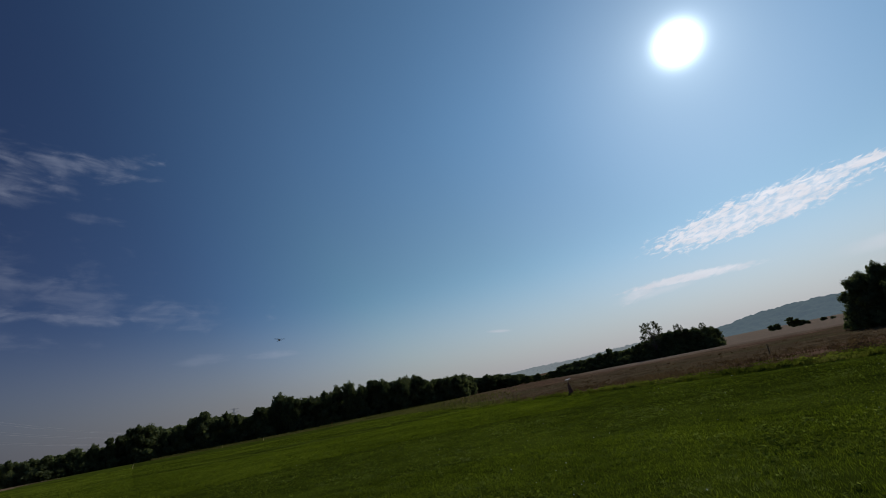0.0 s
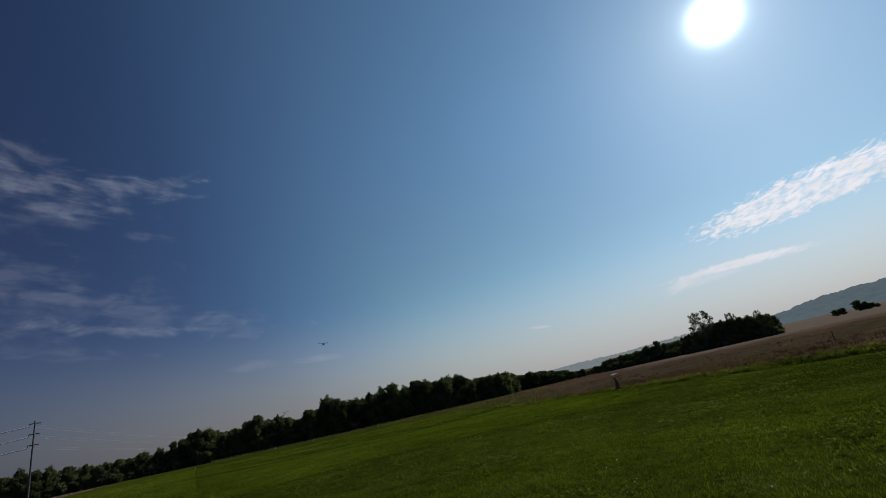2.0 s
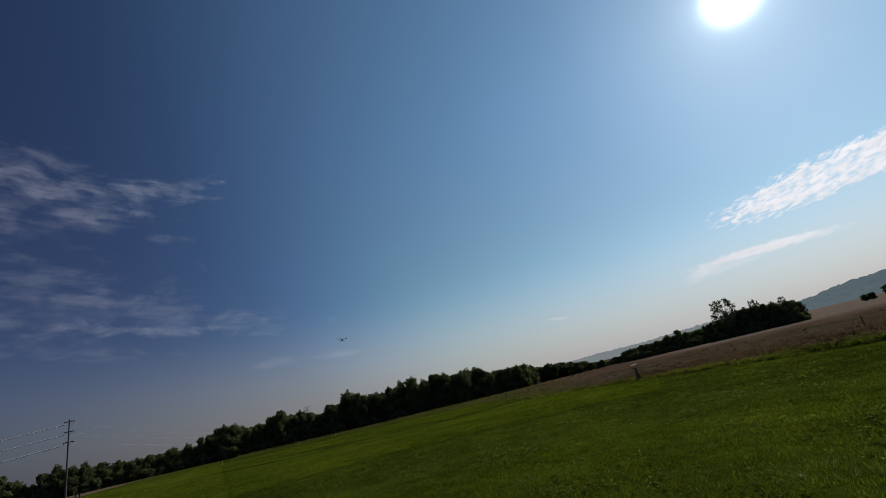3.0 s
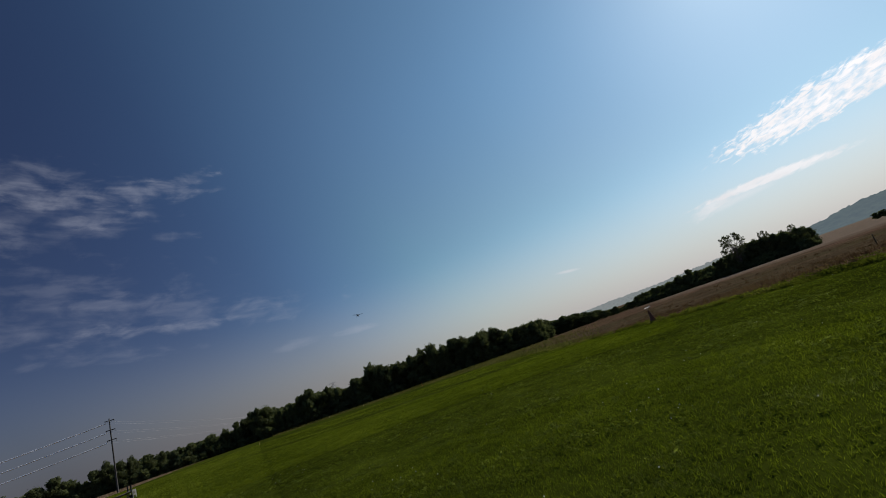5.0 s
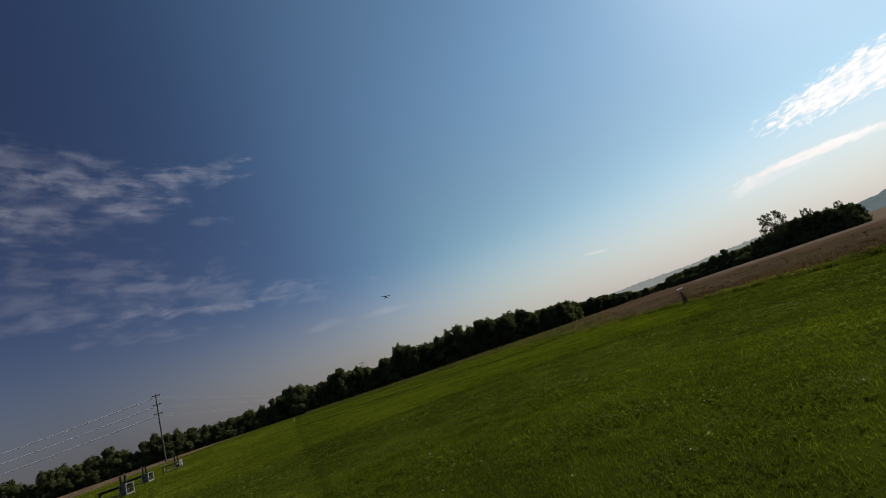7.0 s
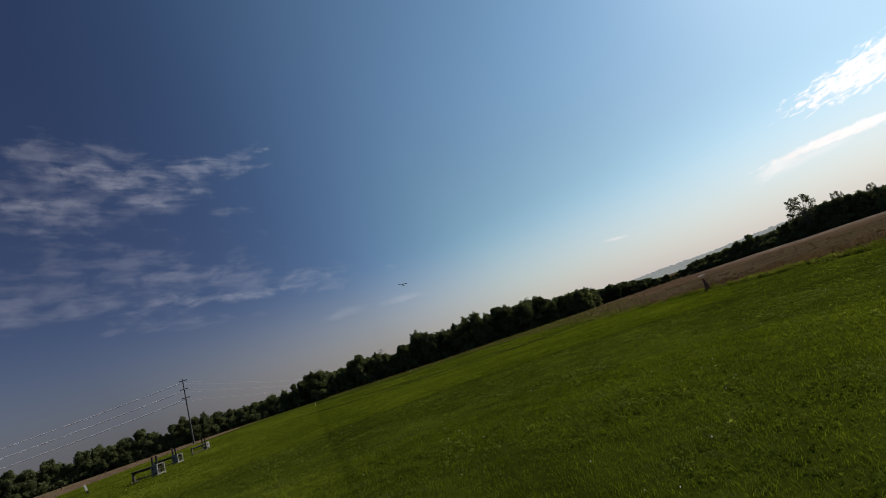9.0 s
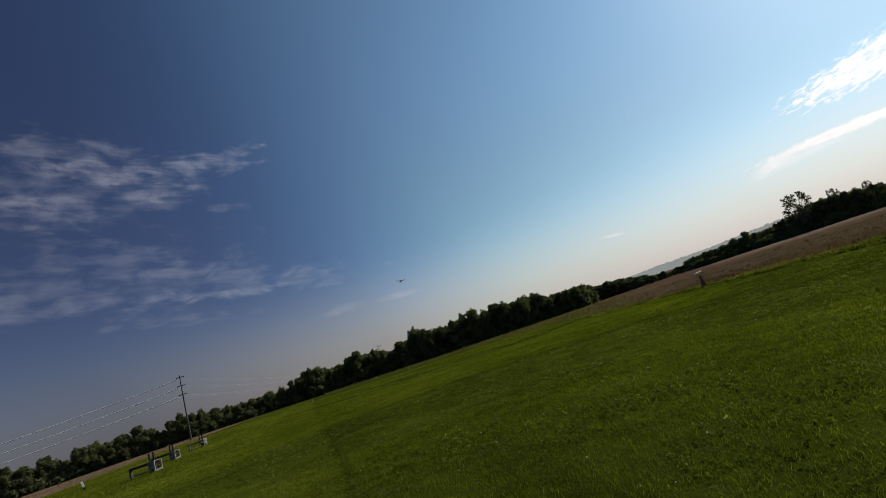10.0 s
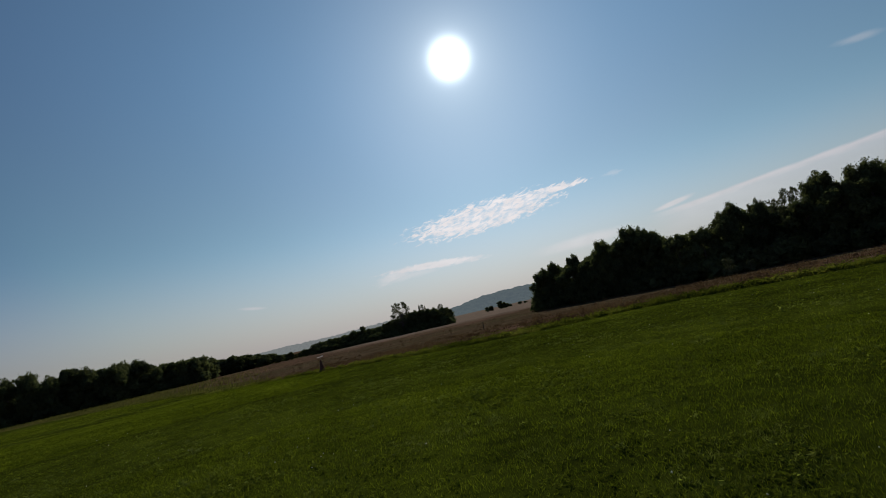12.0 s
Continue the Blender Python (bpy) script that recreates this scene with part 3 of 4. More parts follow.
# ---- trees ----
def tree(name, label, seed, height, width, base=0.08, boughs=10, lobes=9, leaves=6800, size=0.18, mat=LEAVES, bough=0.31, trunk=0.22, corners=3, flare=0.0):
    """A broadleaf tree: tapered trunk and limbs, and a crown of leaf clumps on lobes, which sit on the boughs. flare: how far the crown widens upwards."""
    rng = np.random.default_rng(seed)
    root = new(name)
    heads, spots = [], []
    for i in range(boughs):
        h = base + (1 - base) * (i + rng.uniform(0.2, 0.8)) / boughs
        peak = 0.40 + 0.30 * flare
        wide = max(0.0, 1 - ((h - peak) / (0.64 if h < peak else 1.02 - peak)) ** 2) ** 0.38 * width / 2
        t = i * 2.4 + rng.uniform(-0.5, 0.5)
        rad = width * bough * rng.uniform(0.78, 1.2) * (1.12 - 0.38 * h)
        r = max(0.0, wide - rad * 0.75) * rng.uniform(0.55, 1.0)
        head = np.array([r * math.cos(t), r * math.sin(t), min(max(h * height, rad * 0.7), height - rad * 0.82)])
        heads.append((head, rad))
        for k in range(lobes):
            d = rng.normal(0, 1, 3) + [0, 0, 0.35]
            d /= np.linalg.norm(d)
            spots.append((head + d * rad * rng.uniform(0.55, 0.92) * [1, 1, 0.85], rad * rng.uniform(0.20, 0.44)))
    weight = np.array([r * r for _, r in spots])
    fill = int(leaves * 0.22)
    pick = rng.choice(len(spots), leaves - fill, p=weight / weight.sum())
    d = rng.normal(0, 1, (len(pick), 3))
    d /= np.linalg.norm(d, axis=1, keepdims=True)
    depth = rng.uniform(0, 1, len(pick)) ** 0.5
    r = np.array([s for _, s in spots])[pick] * (0.35 + 0.70 * depth)
    r *= np.where(rng.uniform(0, 1, len(pick)) < 0.07, rng.uniform(1.0, 1.25, len(pick)), 1.0)
    outer = np.array([s for s, _ in spots])[pick] + d * r[:, None] + rng.normal(0, 0.20, (len(pick), 3)) * r[:, None]
    # the leaves inside the boughs, which close the crown
    pick = rng.choice(len(heads), fill)
    e = rng.normal(0, 1, (fill, 3))
    e /= np.linalg.norm(e, axis=1, keepdims=True)
    inner = np.array([s for s, _ in heads])[pick] + e * (np.array([s for _, s in heads])[pick] * rng.uniform(0.35, 0.78, fill))[:, None] * [1, 1, 0.85]
    pts, out = np.concatenate([outer, inner]), np.concatenate([d, e])
    pts[:, 2] = np.maximum(pts[:, 2], 0.12)
    wide = np.concatenate([size * (1.7 - 0.8 * depth), np.full(fill, size * 2.6 if mat is LEAVES else size)])
    part("crown", flakes(rng, pts, out, wide, mat, "crown", corners=corners), None, root)
    lean = rng.normal(0, 0.02, 2) * height
    paths = [[(Vector((lean[0] * s * s, lean[1] * s * s, height * 0.86 * s)), trunk * (1 - 0.86 * s) * (1.35 if s == 0 else 1)) for s in np.linspace(0, 1, 6)]]
    for s, rad in heads:
        low = min(0.8, max(0.12, s[2] / height * 0.66))
        foot = Vector((lean[0] * low * low, lean[1] * low * low, height * 0.86 * low))
        tip = Vector(s)
        mid = foot.lerp(tip, 0.55) + Vector((0, 0, 0.04 * height))
        paths.append([(foot, trunk * 0.42 * (1.15 - low)), (mid, trunk * 0.26 * (1.15 - low)), (tip, 0.03)])
    for (s, rad), k in zip(spots[::3], range(len(spots))):
        paths.append([(Vector(heads[3 * k // lobes][0]), trunk * 0.12), (Vector(s), 0.012)])
    v, f = tubes(paths, 5)
    part("trunk", mesh_of("trunk", v, f, [BARK], flat=False), None, root)
    tagged(root, label, "tree")
    return root


LINE_LABEL = "dark green broadleaf tree in the wood edge beyond the lawn"
BANK_LABEL = "large dark green broadleaf tree standing in the meadow's edge wood"
SHRUB_LABEL = "dense green shrub at the foot of the wood"
protos = {
    "line": [tree("broadleaf_tree", LINE_LABEL, 11, 10, 8.4), tree("broadleaf_tree", LINE_LABEL, 12, 10, 7.2, boughs=8), tree("broadleaf_tree", LINE_LABEL, 13, 10, 7.8, boughs=12, bough=0.28),
             tree("broadleaf_tree", LINE_LABEL, 14, 10, 6.4, boughs=9, bough=0.34), tree("broadleaf_tree", LINE_LABEL, 17, 10, 8.8, boughs=11, flare=0.6)],
    "back": [tree("broadleaf_tree", LINE_LABEL, 15, 10, 8.6, leaves=1500, size=0.42, lobes=6), tree("broadleaf_tree", LINE_LABEL, 16, 10, 7.4, leaves=1400, size=0.42, lobes=6)],
    "hedge": [tree("broadleaf_tree", LINE_LABEL, 18, 10, 8.2, leaves=2600, size=0.30, lobes=7), tree("broadleaf_tree", LINE_LABEL, 19, 10, 6.6, leaves=2400, size=0.30, lobes=7)],
    "bank": [tree("broadleaf_tree", BANK_LABEL, 21, 10, 8.4, base=0.06, boughs=15, lobes=11, leaves=14000, size=0.135, bough=0.245), tree("broadleaf_tree", BANK_LABEL, 22, 10, 7.2, base=0.05, boughs=13, lobes=11, leaves=13500, size=0.135, bough=0.26),
             tree("broadleaf_tree", BANK_LABEL, 23, 10, 9.0, base=0.07, boughs=16, lobes=11, leaves=14500, size=0.135, bough=0.235, flare=0.5)],
    "open": [tree("open_crowned_tree", "tall thin-leaved tree with an open airy crown", 31, 10, 8.2, base=0.34, boughs=40, lobes=7, leaves=9000, size=0.088, mat=SPARSE_LEAVES, bough=0.125, trunk=0.2, flare=0.7)],
    "dry": [tree("shrub", "pale half-dry bush before the dark wood", 51, 3, 3.2, base=0.1, boughs=9, lobes=6, leaves=1300, size=0.10, mat=SPARSE_LEAVES, bough=0.2, trunk=0.05)],
    "shrub": [tree("shrub", SHRUB_LABEL, 41, 3, 4.4, base=0.05, boughs=6, lobes=6, leaves=900, size=0.22, trunk=0.07), tree("shrub", SHRUB_LABEL, 42, 3, 3.8, base=0.05, boughs=5, lobes=6, leaves=850, size=0.22, trunk=0.06)],
}
for kind in ("shrub", "dry"):
    for p in protos[kind]:
        tagged(p, category="shrub")
used = set()
rng_place = random.Random(5)


def plant(kind, az, r, height, stretch=1.0, group=""):
    """Sets a tree of a kind, turned at random, with its given height, on the ground."""
    ob = rng_place.choice(protos[kind])
    tall = 3 if kind in ("shrub", "dry") else 10
    s = height / tall
    p = spot(az, r)
    m = Matrix.LocRotScale((p.x, p.y, p.z - 0.1), Euler((0, 0, rng_place.uniform(0, 6.28))), (s * stretch, s * stretch, s))
    if ob.name not in used:
        used.add(ob.name)
        ob.matrix_basis = m
        made = ob
    else:
        keep = ob.matrix_basis.copy()
        ob.matrix_basis = Matrix.Identity(4)
        made = copy_thing(ob, m)
        ob.matrix_basis = keep
    if group:
        tagged(made, group=group)
    return made


def height_for(az, r, el):
    """The height of a thing at that bearing and distance whose top stands el degrees over the eye's level."""
    return 1.76 + r * math.tan(radians(el)) - spot(az, r).z


LINE_AZ = (-95, -80, -70, -65.0, -63.4, -61.8, -60.7, -59.7, -57.9, -56.6, -54.8, -53.6, -51.7, -49.7, -47.4, -44.6, -42.0, -40.2, -36.7, -33.9, -30.7, -26.9, -25.4, -23.0, -19.1, -17.3, -13.1, -10.1, -8.0, -5.1, -1.2, 0.4)
LINE_EL = (2.4, 2.5, 2.6, 2.7, 2.0, 2.25, 1.5, 2.1, 2.4, 2.05, 2.4, 1.55, 2.5, 2.1, 1.8, 1.9, 1.6, 1.8, 2.9, 2.5, 3.2, 1.8, 3.1, 3.4, 2.85, 3.2, 3.3, 3.0, 2.8, 2.25, 2.1, 0.8)


def line_r(az):
    return float(np.interp(az, (-95, -62, -50, -44, -30, -15, -5, 1), (240, 235, 225, 222, 222, 225, 235, 245)))


az = -78.0
while az < 0.2:
    el = float(np.interp(az, LINE_AZ, LINE_EL))
    r = line_r(az) + rng_place.uniform(-3, 5)
    h = height_for(az, r, el) * rng_place.choice((0.80, 0.90, 0.97, 1.02, 1.06))
    plant("line", az, r, h, rng_place.uniform(0.62, 1.0), "trees of the western wood edge")
    plant("back", az + 0.6, r + 14, height_for(az, r + 14, el * 0.78), 1.3, "trees of the western wood edge")
    plant("shrub", az + 0.3, r - 2.2, rng_place.uniform(2.6, 4.2), 1.1, "shrubs along the western wood edge")
    plant("shrub", az + 0.9, r - 1.2, rng_place.uniform(3.0, 4.8), 1.1, "shrubs along the western wood edge")
    az += rng_place.uniform(0.9, 1.5) * (1.5 if az < -70 else 1.0)

# farther hedgerow between the wood and the clump
az = 0.8
while az < 12.5:
    r = 276 + rng_place.uniform(-6, 6)
    el = float(np.interp(az, (0.5, 1.4, 2.8, 4.2, 6.0, 7.5, 8.4, 9.0, 10.3, 12), (1.0, 0.8, 1.05, 0.7, 0.35, 0.28, 0.15, -0.4, 0.0, 0.3)))
    plant("hedge", az, r, max(2.5, height_for(az, r, el) * rng_place.uniform(0.75, 1.1)), 1.5, "hedgerow trees across the meadow")
    az += rng_place.uniform(0.35, 0.6)

# the clump with the open-crowned tree
CL_AZ = (11.4, 12.2, 13.6, 15.7, 17.6, 19.1, 20.6, 22.0, 23.5, 24.6, 25.8, 26.7, 28.4, 29.4)
CL_EL = (0.2, 0.65, 0.85, 0.75, 1.15, 1.0, 1.05, 1.3, 1.55, 1.7, 2.0, 1.85, 1.6, 0.5)
az = 11.6
while az < 29.3:
    r = float(np.interp(az, (11, 29), (262, 240))) + rng_place.uniform(-3, 4)
    el = float(np.interp(az, CL_AZ, CL_EL))
    h = height_for(az, r, el) * rng_place.uniform(0.76, 1.08)
    plant("line", az, r, h, rng_place.uniform(0.8, 1.1) * (1.5 if h < 6 else 1.0), "trees of the clump in the meadow")
    plant("hedge", az + 0.4, r + 8, height_for(az, r + 8, el * 0.7), 1.3, "trees of the clump in the meadow")
    plant("shrub", az + 0.25, r - 5, rng_place.uniform(2.8, 4.4), 1.35, "shrubs round the clump in the meadow")
    az += rng_place.uniform(0.5, 0.85)
plant("open", 22.9, 244, height_for(22.9, 244, 3.25), 0.95)
plant("open", 25.7, 246, height_for(25.7, 246, 2.35), 0.5)
plant("open", 28.2, 244, height_for(28.2, 244, 1.9), 0.45)

# small trees on the far hay field
for az, r, el, w in ((34.2, 470, 0.10, 1.7), (34.7, 472, 0.15, 1.7), (36.0, 480, 0.50, 1.4), (36.5, 482, 0.25, 1.6), (36.9, 480, 0.05, 2.0), (37.3, 490, -0.15, 2.3), (38.6, 520, -0.1, 2.3), (39.3, 530, -0.2, 2.4), (40.4, 540, -0.1, 2.4)):
    plant("hedge", az, r, max(2.2, height_for(az, r, el)), w, "small trees on the far hay field")

# the near wood at the meadow's edge
BANK_AZ = (41.2, 42.2, 43.5, 46.3, 48.2, 50.3, 52.5, 54.7, 56.0, 59.8, 62.4, 64.6, 66.8, 68.3, 69.6, 70.6, 72.5, 76.0, 80, 90, 110)
BANK_EL = (2.0, 3.2, 3.6, 3.9, 4.2, 4.9, 5.3, 5.6, 3.9, 3.6, 3.8, 5.1, 4.6, 4.4, 5.2, 4.4, 5.6, 5.3, 5.4, 5.8, 5.5)


def bank_r(az):
    return float(np.interp(az, (40, 50, 62, 75, 90, 110), (100, 86, 76, 77, 80, 88)))


az = 42.2
while az < 92:
    el = float(np.interp(az, BANK_AZ, BANK_EL))
    r = bank_r(az) + 3.5 + rng_place.uniform(-1, 1.5)
    plant("bank", az, r, height_for(az, r, el) * rng_place.uniform(0.80, 0.98), rng_place.uniform(0.82, 1.12), "trees of the near wood")
    r2 = r + 7
    plant("back", az + 1.4, r2, height_for(az + 1.4, r2, float(np.interp(az + 1.4, BANK_AZ, BANK_EL)) * 0.78), 1.1, "trees of the near wood")
    plant("back", az + 0.7, r + 13, height_for(az + 0.7, r + 13, el * 0.8), 1.1, "trees of the near wood")
    plant("shrub", az + 0.6, r - 3.2, rng_place.uniform(2.4, 3.6), 1.0, "shrubs along the near wood")
    plant("shrub", az + 2.0, r - 2.6, rng_place.uniform(2.4, 3.8), 1.0, "shrubs along the near wood")
    az += rng_place.uniform(2.2, 4.2)
for az, el, w in ((42.4, 3.2, 0.62), (43.6, 3.7, 0.62), (46.4, 4.0, 0.66), (50.2, 4.9, 0.64), (53.6, 5.65, 0.7), (55.0, 5.2, 0.5), (64.5, 5.15, 0.66), (66.6, 4.7, 0.55), (72.4, 5.7, 0.7), (75.4, 5.5, 0.7)):
    plant("bank", az, bank_r(az) + 5, height_for(az, bank_r(az) + 5, el) * 1.02, w, "trees of the near wood")
plant("open", 69.6, 84, height_for(69.6, 84, 5.3), 0.5)
plant("open", 67.9, 85, height_for(67.9, 85, 4.6), 0.5)
tagged(plant("dry", 62.6, 71.5, 2.7, 0.8), group="pale bushes at the foot of the near wood")
tagged(plant("dry", 64.6, 71.0, 1.8, 0.9), group="pale bushes at the foot of the near wood")
plant("shrub", 41.2, 101, 4.2, 0.9, "shrubs along the near wood")
plant("shrub", 41.0, 104, 3.6, 1.0, "shrubs along the near wood")


# ---- utility pole and its cables ----
def utility_pole(p, height, turn):
    root = tagged(new("utility_pole"), "tall grey wooden utility pole with three crossarms", "utility pole")
    root.matrix_basis = pose(p.x, p.y, p.z, 0, 0, turn)
    part("pole", one_rod((0, 0, -0.3), (0, 0, height), 0.22, 0.13, 14), POLE_WOOD, root)
    for k, drop in enumerate((0.55, 3.0, 5.5)):
        z = height - drop
        arm = part("crossarm", one_box((2.1, 0.16, 0.20), (0, 0.16, z), bevel=0.02), POLE_WOOD, root)
        for x in (-0.95, 0.95):
            bm = one_rod((x, 0.16, z - 0.09), (x, 0.16, z - 0.55), 0.02, 0.02, 8)
            for q in range(4):
                rod(bm, (x, 0.16, z - 0.20 - q * 0.09), (x, 0.16, z - 0.14 - q * 0.09), 0.06, 0.03, 10)
            part("insulator", bm, DARK_RUBBER, arm)
            part("brace", one_rod((x * 0.7, 0.16, z - 0.09), (0, 0.14, z - 0.75), 0.02, 0.02, 6), STEEL, arm)
    return root


POLE_AT, POLE_H = spot(-50.45, 150), 18.6
pole = utility_pole(POLE_AT, POLE_H, 38)
west_end, north_end = spot(-84, 235), Vector((-235, 345, 0))
utility_pole(west_end, 18.0, 62)
utility_pole(Vector((north_end.x, north_end.y, float(land(north_end.x, north_end.y)))), 17.0, 20)


def cable(a, b, sag, r, label, mat):
    pts = []
    for i in range(33):
        s = i / 32
        p = Vector(a).lerp(Vector(b), s)
        pts.append((p - Vector((0, 0, 4 * sag * s * (1 - s))), r))
    v, f = tubes([pts], 8)
    tagged(new("power_cable", mesh_of("power_cable", v, f, [mat], flat=False)), label, "cable", "cables of the power line")


for drop in (0.55, 3.0, 5.5):
    for x in (-0.95, 0.95):
        a = pole.matrix_basis @ Vector((x, 0.16, POLE_H - drop - 0.55))
        if x < 0:
            # thickened as well, so that the painted gleam carries
            cable(a, (west_end.x, west_end.y + x, west_end.z + 18.0 - drop - 0.55), 2.6, 0.14, "aluminium power cable between wooden poles, sun gleam painted near white", CABLE)
        cable(a, (north_end.x + x, north_end.y, 17.0 - 1.5 - drop - 0.55), 2.5, 0.012, "thin dull grey power cable running off over the wood", DULL_CABLE)


def lattice_tower(p, height):
    root = tagged(new("lattice_tower"), "faint grey steel lattice tower behind the wood", "lattice tower")
    root.matrix_basis = pose(p.x, p.y, p.z, 0, 0, 25)
    waist = lambda z: 3.2 * (1 - z / height) ** 1.1 + 0.5
    corners = ((-1, -1), (1, -1), (1, 1), (-1, 1))
    for cx, cy in corners:
        bm = bmesh.new()
        for i in range(8):
            z0, z1 = height * i / 8, height * (i + 1) / 8
            rod(bm, (cx * waist(z0), cy * waist(z0), z0), (cx * waist(z1), cy * waist(z1), z1), 0.12, 0.11, 6)
        part("leg", bm, STEEL, root)
    for i in range(8):
        z0, z1 = height * i / 8, height * (i + 1) / 8
        for k in range(4):
            (ax, ay), (bx, by) = corners[k], corners[(k + 1) % 4]
            bm = one_rod((ax * waist(z0), ay * waist(z0), z0), (bx * waist(z1), by * waist(z1), z1), 0.07, 0.07, 5)
            rod(bm, (bx * waist(z0), by * waist(z0), z0), (ax * waist(z1), ay * waist(z1), z1), 0.07, 0.07, 5)
            part("bracing", bm, STEEL, root)
    for z in (height * 0.86, height * 0.97):
        bm = one_rod((-4.2, 0, z), (4.2, 0, z), 0.12, 0.12, 6)
        rod(bm, (-4.2, 0, z), (0, 0, z + 1.2), 0.07, 0.07, 5)
        rod(bm, (4.2, 0, z), (0, 0, z + 1.2), 0.07, 0.07, 5)
        part("crossarm", bm, STEEL, root)


lattice_tower(spot(-28.2, 520), 1.75 + 520 * math.tan(radians(2.85)) + 2.2)


# ---- things on the field ----
def starting_stand():
    """A waist-high wooden rail on a post, with a white stand and two padded restraint posts at one end. It runs along +x."""
    root = tagged(new("starting_stand"), "grey wooden starting stand with white frame and dark posts", "starting stand", "starting stands on the lawn")
    part("table_plank", one_box((3.1, 0.30, 0.05), (0.05, 0, 0.74), bevel=0.008), GREY_WOOD, root)
    part("rail", one_box((3.0, 0.05, 0.14), (0.05, 0.13, 0.65), bevel=0.006), GREY_WOOD, root)
    part("stretcher", one_box((2.5, 0.09, 0.09), (0.15, 0, 0.16), bevel=0.01), GREY_WOOD, root)
    leg = part("leg", one_box((0.19, 0.12, 0.72), (-1.38, 0, 0.355), bevel=0.01), GREY_WOOD, root)
    part("foot", one_box((0.10, 0.62, 0.09), (-1.38, 0, 0.045), bevel=0.01), GREY_WOOD, leg)
    # the end towards the sun is coloured lit, the other faces in shade
    for y in (-0.27, 0.27):
        for x in (0.95, 1.5):
            part("frame_leg", one_box((0.09, 0.06, 0.80), (x, y, 0.40), bevel=0.008), LIT_WHITE if x > 1 else SHADE_WHITE, root)
        for z in (0.34, 0.50, 0.66):
            part("frame_slat", one_box((0.48, 0.025, 0.075), (1.22, y * 0.93, z), bevel=0.005), SHADE_WHITE, root)
        part("frame_rail", one_box((0.66, 0.05, 0.07), (1.22, y, 0.79), bevel=0.008), SHADE_WHITE, root)
    for x in (0.95, 1.5):
        for z in (0.12, 0.76):
            part("frame_rail", one_box((0.05, 0.48, 0.08), (x, 0, z - 0.01), bevel=0.008), LIT_WHITE if x > 1 else SHADE_WHITE, root)
    panel = part("front_panel", one_box((0.44, 0.02, 0.52), (1.22, -0.30, 0.50), bevel=0.006), SHADE_WHITE, root)
    wedge = bmesh.new()
    bmesh.ops.create_cone(wedge, cap_ends=True, segments=3, radius1=0.17, radius2=0.17, depth=0.012, matrix=pose(1.12, -0.317, 0.56, 90, 0, 0))
    part("gusset", wedge, GREY_WOOD, panel, "dark triangular gusset")
    for y in (-0.16, 0.16):
        post = part("restraint_post", one_rod((0.98, y, 0.70), (0.98, y, 1.36), 0.03, 0.03, 10), GREY_WOOD, root)
        part("foam_sleeve", one_rod((0.98, y, 0.80), (0.98, y, 1.38), 0.072, 0.064, 12), DARK_RUBBER, post, "dark foam sleeve")
    part("fuel_tray", one_box((0.34, 0.34, 0.22), (1.22, 0, 0.28), bevel=0.02), DARK_RUBBER, root, "dark tray under the white frame")
    return root


def along(az0, r0, az1, r1):
    a, b = spot(az0, r0), spot(az1, r1)
    mid = (a + b) / 2
    return pose(mid.x, mid.y, mid.z, 0, 0, math.degrees(math.atan2(b.y - a.y, b.x - a.x)))


stand = starting_stand()
stand.matrix_basis = along(-56.2, 43.5, -53.3, 40.5)
copy_thing(stand, along(-54.2, 52.0, -51.9, 50.0))
copy_thing(stand, along(-51.2, 58.5, -48.9, 62.5))


def marker_board(p, turn):
    root = tagged(new("marker_board"), "narrow white marker board leaning in the grass", "marker board")
    root.matrix_basis = pose(p.x, p.y, p.z, -3, -13, turn)
    part("board", one_box((0.18, 0.03, 0.58), (0, 0, 0.55), bevel=0.006), WHITE_PAINT, root)
    part("stake", one_box((0.05, 0.04, 0.85), (0.0, 0.036, 0.40), bevel=0.006), GREY_WOOD, root)
    part("foot", one_box((0.24, 0.18, 0.18), (0, 0.02, 0.09), bevel=0.02), DARK_RUBBER, root, "dark weighted foot")


marker_board(spot(-59.4, 59.0), 58)


def wind_post(p):
    """A tapered red-brown post with a small white vane on its tip."""
    root = tagged(new("wind_vane_post"), "tapered rusty red post carrying a small white wind vane", "wind vane")
    root.matrix_basis = pose(p.x, p.y, p.z, 0, -2, 12)
    bm = bmesh.new()
    bmesh.ops.create_cone(bm, cap_ends=True, segments=4, radius1=0.24, radius2=0.05, depth=0.98, matrix=pose(0, 0, 0.49, 0, 0, 45))
    bmesh.ops.bevel(bm, geom=bm.edges[:], offset=0.01, segments=1, affect="EDGES")
    part("post", bm, RUST_RED, root)
    part("foot", one_box((0.46, 0.46, 0.06), (0, 0, 0.03), bevel=0.015), RUST_RED, root)
    part("spindle", one_rod((0, 0, 0.95), (0, 0, 1.16), 0.012, 0.010, 8), STEEL, root)
    vane = part("vane", one_box((0.46, 0.12, 0.022), (0.02, 0, 1.16), (10, -2, 0), bevel=0.008), WHITE_PAINT, root)
    part("tail_fin", one_box((0.10, 0.012, 0.06), (0.2, 0, 1.19), bevel=0.003), WHITE_PAINT, vane)


wind_post(spot(12.0, 35.2))


